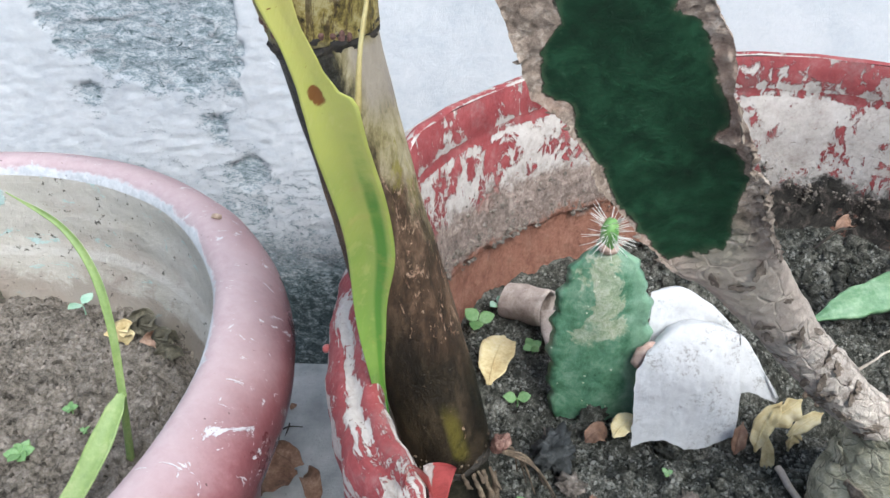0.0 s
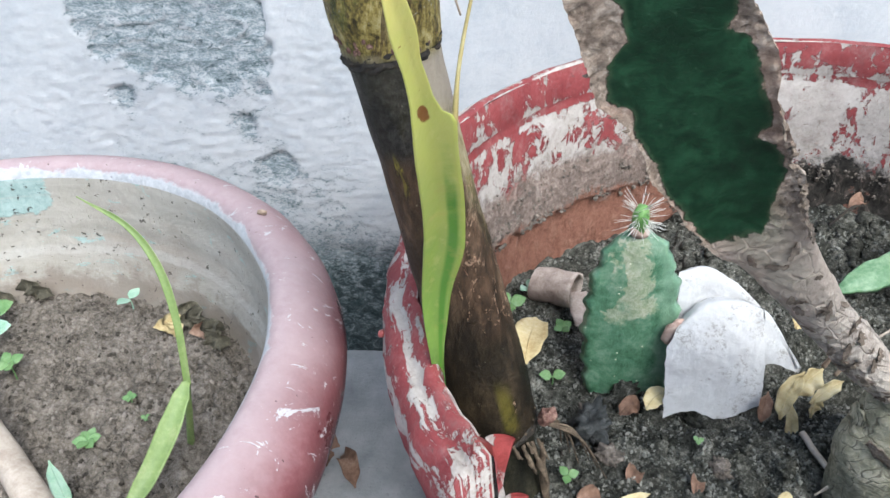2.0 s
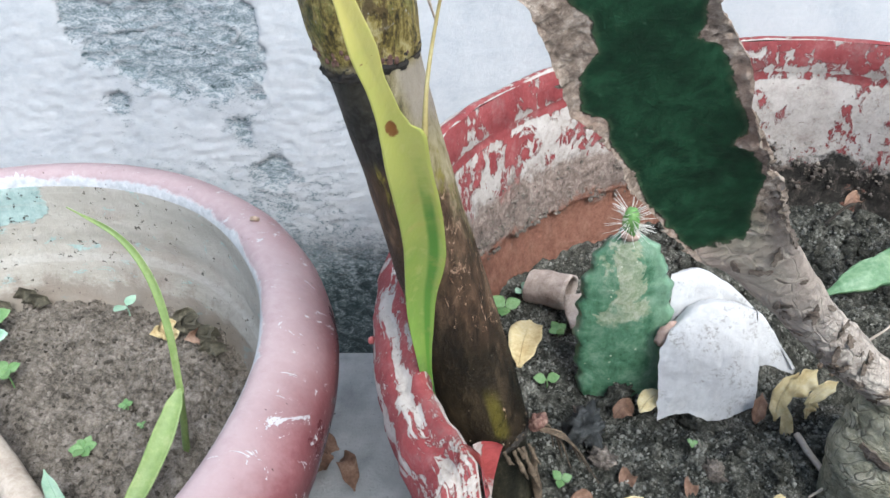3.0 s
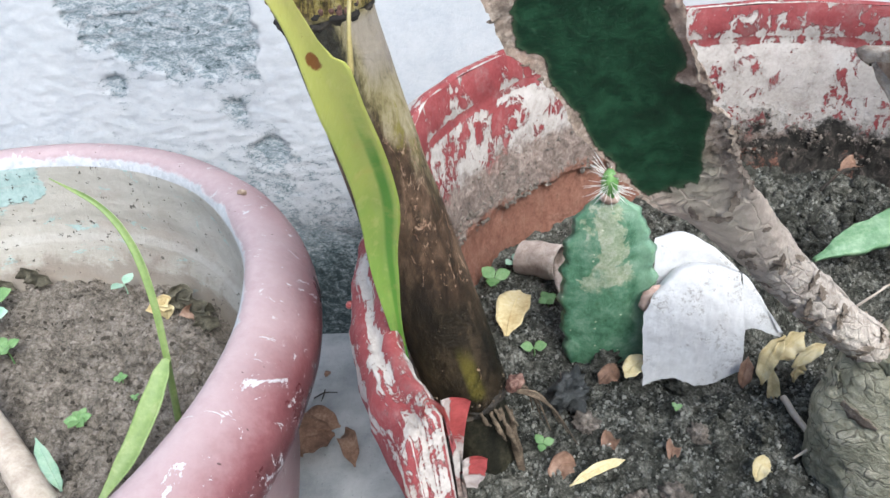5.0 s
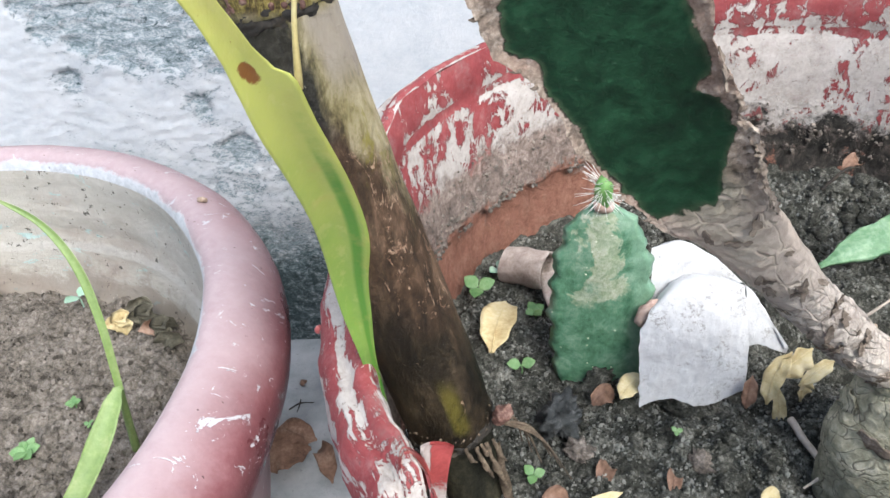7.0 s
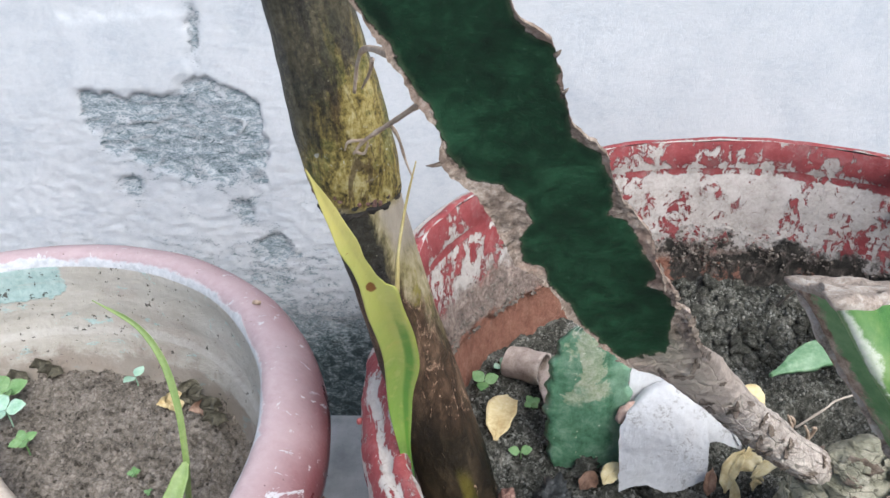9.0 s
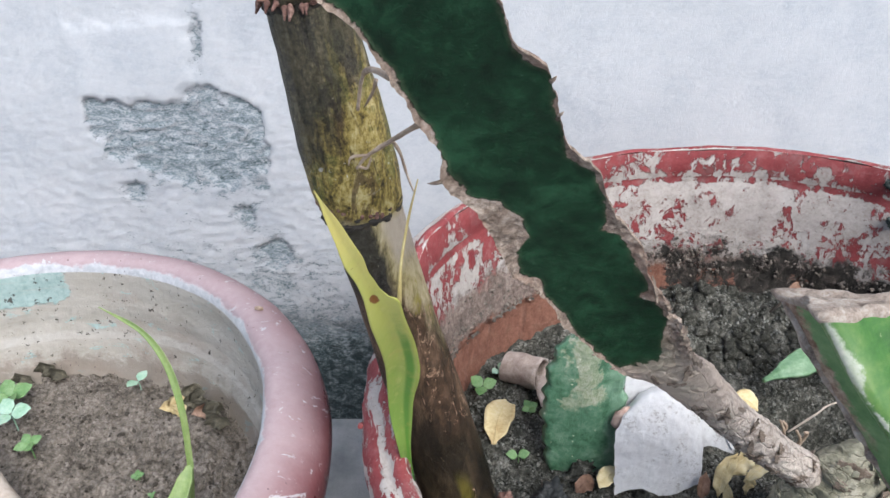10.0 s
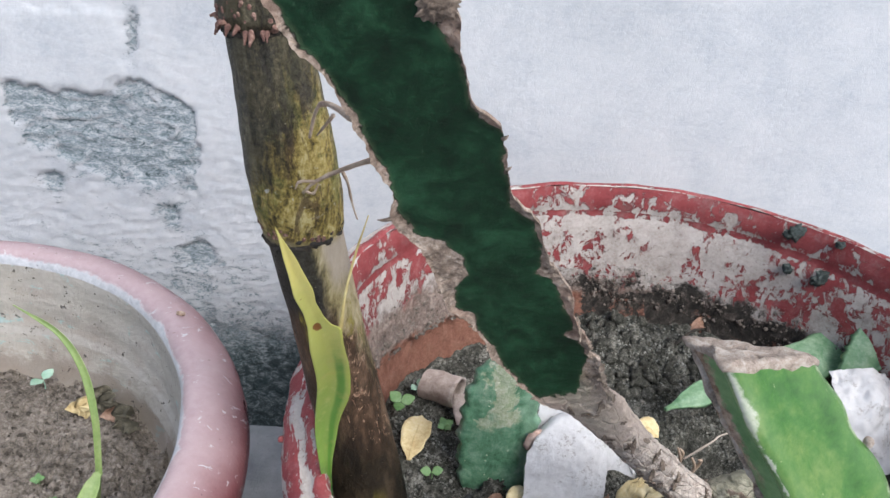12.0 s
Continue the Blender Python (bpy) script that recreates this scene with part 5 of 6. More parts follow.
# ---- the cut cactus stem ----
def ribbed_stem(name, points, radius, ribs, face, steps=70, na=60):
    """A stem of three ribs with hollowed sides. ribs: their angles in degrees, from its side towards its front."""
    path = smooth_path(points, steps)
    rows = []
    for i, (p, (t, s, f)) in enumerate(zip(path, frames_along(path, face))):
        v = i / (steps - 1)
        r0 = curve(radius, v)
        ring = []
        for j in range(na):
            a = 360 * j / na
            d = min(abs((a - k + 180) % 360 - 180) for k in ribs)
            k = 0.50 + 0.50 * math.exp(-(d / 26) ** 2) + 0.12 * math.exp(-(d / 8) ** 2)
            k *= 1 + 0.035 * math.sin(v * 30 + a) * math.exp(-(d / 14) ** 2) + 0.02 * noise.noise((a * 0.03, v * 9, 1))
            a = radians(a)
            slant = -math.cos(a) * r0 * k * 0.62 * max(0.0, 1 - v / 0.3)
            ring.append(p + (s * math.cos(a) + f * math.sin(a)) * r0 * k + t * slant)
        rows.append(ring)
    rows = [[path[0] + (path[1] - path[0]) * 2] * na] + rows + [[path[-1]] * na]
    return grid_mesh(name, rows, True), path


def build_cut_stem():
    ob = thing("cut_cactus_stem", (0.235, 0.222, 0.195), "bright green cactus stem cut off with a dried pale top", "cactus")
    pts = [(0.1535, 0.250, 0.4405), (0.170, 0.237, 0.416), (0.187, 0.224, 0.391), (0.207, 0.213, 0.355), (0.225, 0.212, 0.29), (0.235, 0.222, 0.19)]
    face = (-0.25, -0.85, 0.45)
    radius = [0.0170, 0.0185, 0.0195, 0.020, 0.021, 0.021]
    ribs = (57, 187, 325)
    me, path = ribbed_stem("stem", pts, radius, ribs, face)
    link("stem", me, CUT_GREEN, ob)
    fr = frames_along(path, face)
    r = radians(332)
    edge = [p + (s * math.cos(r) + f * math.sin(r)) * curve(radius, i / 69) * 1.0 + t * (-math.cos(r) * 0.0105 * max(0.0, 1 - i / 21)) for i, (p, (t, s, f)) in enumerate(zip(path, fr))]
    link("corky_edge", rod("corky_edge", edge[1:30:3], [0.0012, 0.0016, 0.0010, 0.0015, 0.0006], 10, 90, 1.0, 210), SCAB, ob, "brown corky edge")
    t, s, f = fr[0]
    rows = []
    for i, (k, up) in enumerate(((1.0, -0.0034), (1.045, -0.0022), (1.06, -0.0004), (1.03, 0.0012), (0.94, 0.0016), (0.7, 0.0012), (0.35, 0.0006), (0.0, 0.0004))):
        row = []
        for j in range(60):
            a = 360 * j / 60
            d = min(abs((a - q + 180) % 360 - 180) for q in ribs)
            rr = (0.50 + 0.50 * math.exp(-(d / 26) ** 2) + 0.12 * math.exp(-(d / 8) ** 2)) * 0.0170 * k
            a = radians(a)
            o = path[0] - t * up + (s * math.cos(a) + f * math.sin(a)) * rr - t * math.cos(a) * rr * 0.62
            row.append(o + t * 0.0016 * noise.fractal(o * 190, 0.8, 2.0, 3))
        rows.append(row)
    link("dried_top", grid_mesh("dried_top", rows, True), SCAB, ob, "dried pale scab on the cut end")
    for k in range(3):
        p = path[20 + 16 * k]
        q = p + (fr[0][1] * math.cos(radians(187)) + fr[0][2] * math.sin(radians(187))) * 0.0225
        link("areole", lump("areole", q, (0.0018, 0.0018, 0.0024), 0.4, 300, 2, k), SCAB, ob)


build_cut_stem()


def build_stump():
    ob = thing("old_cactus_stump", (0.236, 0.322, 0.2), "thick grey-brown scaly cactus stump in the red pot", "stump")
    path = smooth_path([(0.233, 0.331, 0.291), (0.231, 0.330, 0.272), (0.231, 0.327, 0.245), (0.235, 0.322, 0.205), (0.242, 0.314, 0.160)], 110)
    rows = []
    for i, p in enumerate(path):
        r = curve([0.007, 0.017, 0.030, 0.039, 0.042, 0.043], i / 109)
        row = []
        for j in range(110):
            a = 2 * math.pi * j / 110
            d = Vector((math.cos(a), math.sin(a) * 0.72, 0))
            q = p + d * r
            # shrunken scales: slanting ledges that overlap downwards
            run = q.z * 120 + math.cos(a) * 1.6 + 0.9 * noise.noise(q * 50)
            ledge = run - math.floor(run)
            k = 0.0010 * (1 - ledge) * (0.2 + abs(noise.noise(q * 70))) + 0.0045 * noise.noise(q * 30) + 0.0012 * noise.noise(q * 190)
            row.append(q + d * k)
        rows.append(row)
    rows = [[path[0] + Vector((0, 0, 0.002))] * 110] + rows + [[path[-1]] * 110]
    trunk = link("trunk", grid_mesh("trunk", rows, True), BARK, ob)
    rnd = random.Random(8)
    for k in range(26):
        i, a = rnd.randrange(8, 60), rnd.uniform(0.9 * math.pi, 2.05 * math.pi)
        r = curve([0.007, 0.017, 0.030, 0.039, 0.042, 0.043], i / 109)
        d = Vector((math.cos(a), math.sin(a) * 0.72, 0))
        c = path[i] + d * (r + 0.001)
        e = Vector((-math.sin(a), math.cos(a), rnd.uniform(-0.5, 0.2))).normalized() * rnd.uniform(0.004, 0.009)
        w = rnd.uniform(0.0020, 0.0048)
        f = d.normalized() + Vector((0, 0, rnd.uniform(0.0, 0.5)))
        link("bark_scale", blade("bark_scale", [c - e, c + d.normalized() * 0.0012, c + e], [w * 0.5, w, w * 0.9, w * 0.35], tuple(f), 0.15, 0.0005, 9, 4, 0.3), BARK if k % 3 else CORK, trunk)


build_stump()


# ---- the small grafted cactus ----
def pad_material():
    m = Mat("pad_green_with_pale_scar")
    u, v = m.axis(0, m.uv()), m.axis(1, m.uv())
    n, f = m.noise(60, 6, 0.65, 0.4), m.noise(300, 5, 0.7)
    c = m.ramp(m.math("ADD", m.math("MULTIPLY", n, 0.7), m.math("MULTIPLY", f, 0.3)), (0.30, (0.045, 0.130, 0.068)), (0.5, (0.115, 0.245, 0.145)), (0.70, (0.25, 0.37, 0.26)))
    d = m.math("ABSOLUTE", m.math("SUBTRACT", u, 0.44))
    d = m.math("ADD", d, m.math("MULTIPLY", m.math("SUBTRACT", m.noise(75, 4, 0.6, 0.6), 0.5), 0.75))
    vv = m.math("ADD", v, m.math("MULTIPLY", m.math("SUBTRACT", m.noise(50, 6, 0.7), 0.5), 0.4))
    scar = m.math("MULTIPLY", m.step(d, 0.21, 0.14), m.step(vv, 0.40, 0.50))
    scar = m.math("MULTIPLY", scar, m.math("MULTIPLY_ADD", n, 0.8, 0.35))
    c = m.mix(m.math("MULTIPLY", scar, 0.95), c, m.ramp(f, (0.3, (0.32, 0.36, 0.22)), (0.7, (0.55, 0.54, 0.42))))
    pale = m.step(m.math("ADD", u, m.math("MULTIPLY", n, 0.3)), 0.85, 1.0)
    c = m.mix(m.math("MULTIPLY", pale, 0.35), c, (0.30, 0.45, 0.32))
    return m.done(c, 0.45, m.math("ADD", n, f), 0.0006, 0.7, 0.45, 0.06)


def build_pad():
    ob = thing("grafted_cactus", (0.109, 0.408, 0.195), "green scalloped cactus pad with pale scar and spiny graft", "cactus")
    pts = [(0.110, 0.402, 0.190), (0.109, 0.404, 0.225), (0.108, 0.406, 0.26), (0.107, 0.407, 0.29), (0.106, 0.408, 0.312)]
    link("pad", fleshy_stem("pad", pts, [0.0228, 0.0260, 0.0268, 0.0245, 0.0182, 0.0046], [0.006, 0.007, 0.007, 0.006, 0.005, 0.004], (-0.05, -1, 0.2), 130, 0.045, 0.0022, 4.0), pad_material(), ob)
    link("scab", lump("scab", (0.1305, 0.396, 0.250), (0.0062, 0.003, 0.0095), 0.5, 130, 4, 2, (0, 0.15, 0), 0.12), PINK_SCAB, ob, "pinkish dried scab")
    graft = link("graft", lump("graft", (0.1055, 0.405, 0.3175), (0.0042, 0.004, 0.009), 0.3, 300, 3, 5), BALL_GREEN, ob, "tiny green grafted seedling cactus")
    link("graft_collar", lump("graft_collar", (0.106, 0.405, 0.3095), (0.005, 0.0035, 0.004), 0.4, 260, 2, 5), PINK_SCAB, ob)
    rnd = random.Random(5)
    for k in range(90):
        z = rnd.uniform(-0.6, 1)
        a = rnd.uniform(0, 2 * math.pi)
        d = Vector((math.cos(a), math.sin(a), z * 0.8)).normalized()
        p = Vector((0.1055, 0.405, 0.3175)) + Vector((d.x * 0.004, d.y * 0.004, z * 0.008))
        link("spine", rod("spine", [p, p + d * rnd.uniform(0.005, 0.0110)], [0.00016, 0.00008], 4, 3), SPINE, graft)
    for k in range(26):
        v, side = rnd.uniform(0.05, 0.9), rnd.choice((-1, 1, 0.3, -0.4))
        w = curve([0.0228, 0.0260, 0.0268, 0.0245, 0.0182, 0.0046], v)
        p = smooth_path(pts, 90)[int(v * 89)] + Vector((side * w * rnd.uniform(0.3, 0.95), -0.005 * (1.2 - abs(side)) - 0.001, 0))
        link("areole", lump("areole", p, (0.0005, 0.0004, 0.0005), 0.3, 300, 1, k), PAD_SCAR, ob)


build_pad()


# ---- paper ----
def crumpled_sheet(name, grid, amp, seed, n=36, m=44, thick=0.0005, folds=9):
    """A creased sheet through a coarse grid of control points: flat facets between straight folds, ragged ends."""
    rnd = random.Random(int(seed * 100))
    lines = []
    for k in range(folds):
        a = rnd.uniform(0, math.pi)
        lines.append((math.cos(a), math.sin(a), rnd.random(), rnd.random(), rnd.choice((-1, 1)) * rnd.uniform(0.4, 1)))
    curves = [smooth_path(r, m) for r in grid]
    cols = [smooth_path([c[j] for c in curves], n) for j in range(m)]
    rows = [[cols[j][i] for j in range(m)] for i in range(n)]
    front, back = [], []
    for i in range(n):
        fr, bk = [], []
        for j in range(m):
            p = rows[i][j]
            du = rows[i][min(j + 1, m - 1)] - rows[i][max(j - 1, 0)]
            dv = rows[min(i + 1, n - 1)][j] - rows[max(i - 1, 0)][j]
            nn = du.cross(dv).normalized()
            u, v = j / (m - 1), i / (n - 1)
            h = sum(k * (abs((u - x) * c + (v - y) * s) - 0.25) for c, s, x, y, k in lines) * amp
            q = p * 60 + Vector((seed, 0, 0))
            h += amp * (0.8 * abs(noise.noise(q)) + 0.45 * abs(noise.noise(q * 2.3 + Vector((3, 1, 2)))) - 0.2 + 0.12 * noise.noise(q * 6))
            edge = max(0.0, 1 - 14 * min(u, 1 - u, v, 1 - v))
            ragged = (dv.normalized() * noise.noise(p * 230) + du.normalized() * noise.noise(p * 210 + Vector((9, 0, 0)))) * 0.0010 * edge
            fr.append(p + nn * h + ragged)
            bk.append(p + nn * (h - thick) + ragged)
        front.append(fr)
        back.append(bk)
    return grid_mesh(name, front + back[::-1])


def build_papers():
    a = thing("crumpled_paper", (0.158, 0.385, 0.2), "creased soiled white paper lying folded on dark soil", "paper", "crumpled papers")
    g = [[(0.1246, 0.3727, 0.2072), (0.1348, 0.3740, 0.2106), (0.1441, 0.3736, 0.2095), (0.1584, 0.3722, 0.2055), (0.1782, 0.3755, 0.2134)],
         [(0.1241, 0.3800, 0.2280), (0.1356, 0.3785, 0.2279), (0.1495, 0.3790, 0.2277), (0.1649, 0.3790, 0.2276), (0.1783, 0.3822, 0.2306)],
         [(0.1250, 0.3879, 0.2449), (0.1362, 0.3860, 0.2463), (0.1499, 0.3865, 0.2476), (0.1636, 0.3870, 0.2484), (0.1771, 0.3902, 0.2504)],
         [(0.1296, 0.3916, 0.2539), (0.1390, 0.3951, 0.2618), (0.1488, 0.3966, 0.2660), (0.1623, 0.3970, 0.2665), (0.1752, 0.3958, 0.2634)],
         [(0.1340, 0.4010, 0.2545), (0.1420, 0.4040, 0.2620), (0.1500, 0.4050, 0.2650), (0.1620, 0.4050, 0.2650), (0.1750, 0.4030, 0.2610)]]
    link("front_sheet", crumpled_sheet("front_sheet", g, 0.0011, 1.0, 80, 80), PAPER, a)
    g = [[(0.1324, 0.3992, 0.2281), (0.1482, 0.4041, 0.2403), (0.1636, 0.4053, 0.2432), (0.1794, 0.4030, 0.2400)],
         [(0.1322, 0.4047, 0.2566), (0.1475, 0.4070, 0.2626), (0.1631, 0.4063, 0.2609), (0.1785, 0.4038, 0.2546)],
         [(0.1330, 0.4122, 0.2754), (0.1483, 0.4128, 0.2775), (0.1650, 0.4100, 0.2699), (0.1779, 0.4054, 0.2586)],
         [(0.1345, 0.4182, 0.2735), (0.1490, 0.4198, 0.2755), (0.1650, 0.4170, 0.2670), (0.1779, 0.4124, 0.2550)]]
    link("back_sheet", crumpled_sheet("back_sheet", g, 0.0013, 2.0, 50, 54), PAPER, a)
    g = [[(0.1782, 0.3868, 0.2320), (0.1843, 0.3873, 0.2332), (0.1907, 0.3863, 0.2306), (0.1985, 0.3850, 0.2265)],
         [(0.1776, 0.3925, 0.2461), (0.1844, 0.3918, 0.2446), (0.1916, 0.3893, 0.2384), (0.1985, 0.3850, 0.2290)],
         [(0.1768, 0.3985, 0.2613), (0.1832, 0.3961, 0.2552), (0.1903, 0.3912, 0.2440), (0.1975, 0.3862, 0.2320)],
         [(0.1766, 0.4065, 0.2590), (0.1832, 0.4041, 0.2530), (0.1903, 0.3992, 0.2410), (0.1970, 0.3942, 0.2300)]]
    link("folded_corner", crumpled_sheet("folded_corner", g, 0.0009, 3.0, 36, 36), PAPER, a)
    b = thing("crumpled_paper", (0.375, 0.43, 0.235), "crumpled grey-white paper scrap beside green cactus stems", "paper", "crumpled papers")
    g = [[(0.345, 0.41, 0.222), (0.37, 0.40, 0.222), (0.395, 0.405, 0.225)],
         [(0.348, 0.43, 0.258), (0.372, 0.42, 0.262), (0.398, 0.425, 0.262)],
         [(0.352, 0.45, 0.268), (0.376, 0.445, 0.278), (0.398, 0.45, 0.27)]]
    link("sheet", crumpled_sheet("sheet", g, 0.006, 5.0, 46, 50, 0.0005, 12), PAPER, b)


build_papers()


# ---- more stems at the far side of the red pot ----
def build_side_stems():
    a = thing("fallen_cactus_stem", (0.3, 0.468, 0.23), "light green cactus stem lying over dark soil", "cactus", "fallen cactus stems")
    link("stem", fleshy_stem("stem", [(0.236, 0.444, 0.234), (0.27, 0.457, 0.240), (0.33, 0.476, 0.247), (0.405, 0.497, 0.262)], [0.0015, 0.010, 0.0165, 0.018], [0.003, 0.005, 0.006, 0.006], (0.05, -0.45, 1), 60, 0.05, 0.002, 1.0), DEEP_GREEN, a)
    b = thing("fallen_cactus_stem", (0.40, 0.48, 0.25), "light green cactus stem propped against the pot wall", "cactus", "fallen cactus stems")
    link("stem", fleshy_stem("stem", [(0.372, 0.455, 0.246), (0.388, 0.468, 0.268), (0.402, 0.488, 0.296)], [0.008, 0.014, 0.010], [0.005, 0.006, 0.005], (-0.3, -0.8, 0.6), 40, 0.06, 0.003, 3.0), DEEP_GREEN, b)


build_side_stems()


def build_bark_roll():
    ob = thing("bark_roll", (0.082, 0.487, 0.203), "hollow pinkish-tan roll of dry bark on soil", "bark")
    axis0, axis1 = Vector((0.064, 0.494, 0.209)), Vector((0.0885, 0.474, 0.218))
    rows = []
    for r, ends in ((0.0125, (0, 1)), (0.0108, (1, 0))):
        for i in range(9):
            v = ends[0] + (ends[1] - ends[0]) * i / 8
            c = axis0.lerp(axis1, v)
            row = []
            for j in range(28):
                a = 2 * math.pi * j / 28
                k = r * (1 + 0.12 * noise.noise((math.cos(a) * 2, math.sin(a) * 2, v * 3)))
                row.append(c + Vector((0.5 * math.cos(a), 0.75 * math.cos(a), math.sin(a))) * k)
            rows.append(row)
    link("roll", grid_mesh("roll", rows, True), TAN, ob)
    link("loose_strip", blade("loose_strip", [(0.090, 0.474, 0.216), (0.091, 0.466, 0.208), (0.092, 0.455, 0.203)], [0.006, 0.0065, 0.005], (0, -0.6, 0.8), 0.1, 0.0008, 14, 6, 0.08), TAN, ob)


build_bark_roll()


# ---- leaves and seedlings ----
def leaf_thing(points, width, mat, label, group, face=(0, -0.3, 1), fold=0.25, wave=0.12, name="fallen_leaf", twist=0.0, soft=(0.15, 0.8, 1.0, 0.85, 0.08)):
    ob = thing(name, points[len(points) // 2], label, "leaf", group)
    body = link("blade", blade("blade", points, [width * k for k in soft], face, fold, 0.0004, 22, 8, wave, twist), mat, ob)
    mid = smooth_path([Vector(p) + Vector(face).normalized() * 0.0006 for p in points], 12)
    link("midrib", rod("midrib", mid, [0.0005, 0.0004, 0.0002], 5, 12), mat, body)
    return ob


YL, BL = "leaves on the soil", "dry leaves"
leaf_thing([(0.051, 0.414, 0.209), (0.054, 0.428, 0.213), (0.058, 0.444, 0.212), (0.061, 0.457, 0.209)], 0.0105, YELLOW_LEAF, "pale yellow fallen leaf lying on dark soil", YL)
leaf_thing([(0.115, 0.374, 0.212), (0.121, 0.381, 0.214), (0.130, 0.388, 0.213)], 0.0058, YELLOW_LEAF, "small pale yellow leaf beside the white paper", YL)
leaf_thing([(0.214, 0.428, 0.222), (0.222, 0.434, 0.226), (0.230, 0.430, 0.220)], 0.0075, YELLOW_LEAF, "pale yellow leaf under the corky stem", YL)
PILE = (
    ((0.1870, 0.370, 0.2080), (0.1905, 0.376, 0.2215), (0.1985, 0.381, 0.2330), 0.0050, (-0.6, -0.8, 0.3)),
    ((0.1926, 0.377, 0.2195), (0.2000, 0.380, 0.2265), (0.2090, 0.383, 0.2330), 0.0066, (0.1, -0.9, 0.5)),
    ((0.2020, 0.373, 0.2170), (0.2106, 0.376, 0.2240), (0.2195, 0.379, 0.2275), 0.0038, (0.1, -0.7, 0.8)),
    ((0.2042, 0.372, 0.2070), (0.2045, 0.374, 0.2147), (0.2090, 0.376, 0.2200), 0.0045, (0.5, -0.8, 0.3)),
    ((0.1905, 0.360, 0.1960), (0.1922, 0.366, 0.2060), (0.1918, 0.372, 0.2180), 0.0034, (-0.3, -0.9, 0.2)),
    ((0.1905, 0.352, 0.1960), (0.1915, 0.354, 0.2010), (0.1920, 0.357, 0.2065), 0.0026, (0.2, -0.9, 0.2)),
)
for k, (p, q, r, w, face) in enumerate(PILE):
    leaf_thing([p, q, r], w, YELLOW_LEAF, "curled yellow leaf in a small heap on soil", YL, face, 0.55, 0.3)
for p, q, r, w in (((0.098, 0.327, 0.207), (0.100, 0.332, 0.211), (0.103, 0.338, 0.207), 0.0045), ((0.129, 0.321, 0.207), (0.130, 0.326, 0.212), (0.132, 0.331, 0.207), 0.0036),
                   ((0.070, 0.312, 0.206), (0.075, 0.317, 0.212), (0.082, 0.321, 0.207), 0.0055), ((0.176, 0.368, 0.208), (0.177, 0.371, 0.216), (0.179, 0.375, 0.224), 0.0038),
                   ((0.101, 0.375, 0.207), (0.107, 0.378, 0.211), (0.113, 0.380, 0.206), 0.0050), ((0.283, 0.53, 0.243), (0.29, 0.533, 0.247), (0.296, 0.536, 0.243), 0.0045)):
    leaf_thing([p, q, r], w, BROWN_LEAF, "small curled brown dry leaf on dark soil", YL, (0, -0.5, 0.9), 0.6, 0.25)
leaf_thing([(0.166, 0.310, 0.206), (0.169, 0.315, 0.211), (0.175, 0.318, 0.207)], 0.0042, YELLOW_LEAF, "small curled yellow leaf on dark soil", YL, (0, -0.5, 0.9), 0.6, 0.2)
leaf_thing([(0.078, 0.308, 0.208), (0.092, 0.314, 0.213), (0.107, 0.322, 0.209)], 0.0026, YELLOW_LEAF, "narrow straw-coloured leaf strip on soil", YL, (0, -0.5, 0.9), 0.5, 0.05)
for pts, w in ((((-0.142, 0.494, 0.003), (-0.128, 0.502, 0.014), (-0.106, 0.512, 0.006)), 0.0165), (((-0.137, 0.516, 0.004), (-0.122, 0.521, 0.016), (-0.102, 0.520, 0.007)), 0.0115), (((-0.099, 0.512, 0.004), (-0.090, 0.498, 0.016), (-0.083, 0.478, 0.004)), 0.0085)):
    leaf_thing(list(pts), w, BROWN_LEAF, "curled dry brown leaf on the concrete floor", BL, (0, -0.4, 1), 0.5, 0.25)
leaf_thing([(-0.128, 0.586, 0.004), (-0.126, 0.589, 0.006), (-0.124, 0.593, 0.004)], 0.003, BROWN_LEAF, "tiny dry brown leaf on the concrete floor", BL)


def twig(points, radius, label, mat=WOOD, name="twig"):
    ob = thing(name, points[0], label, "twig")
    link("branch", rod("branch", points, [radius, radius * 0.9, radius * 0.6], 8, 24, 0.35, 150), mat, ob)
    return ob


twig([(-0.135, 0.56, 0.002), (-0.125, 0.565, 0.004), (-0.113, 0.567, 0.002)], 0.0007, "thin dark twig on the concrete floor", DARK_RING)
twig([(-0.126, 0.571, 0.002), (-0.125, 0.562, 0.005), (-0.127, 0.556, 0.002)], 0.0006, "thin dark twig on the concrete floor", DARK_RING)
twig([(0.193, 0.357, 0.212), (0.196, 0.342, 0.211), (0.202, 0.325, 0.209), (0.214, 0.312, 0.209), (0.228, 0.303, 0.207)], 0.0019, "knotty pale twig lying on dark soil")
twig([(0.200, 0.329, 0.209), (0.193, 0.324, 0.210), (0.187, 0.322, 0.207)], 0.0009, "thin pale twig lying on dark soil")
twig([(0.245, 0.415, 0.215), (0.262, 0.418, 0.228), (0.275, 0.428, 0.226), (0.296, 0.432, 0.230)], 0.0008, "thin curled grey root in the red pot")
twig([(0.268, 0.52, 0.235), (0.281, 0.523, 0.247), (0.294, 0.53, 0.244)], 0.0011, "dark dry twig on the soil heap", DARK_RING)
for k, (x, y) in enumerate(((0.232, 0.405), (0.240, 0.400), (0.236, 0.412), (0.247, 0.406), (0.228, 0.412))):
    twig([(x, y, 0.206), (x + 0.004, y - 0.002, 0.224), (x + 0.001 * (k - 2), y - 0.004, 0.240 - 0.004 * k)], 0.0013, "dry curled rootlet standing beside the cactus base", ROOT, "rootlet")


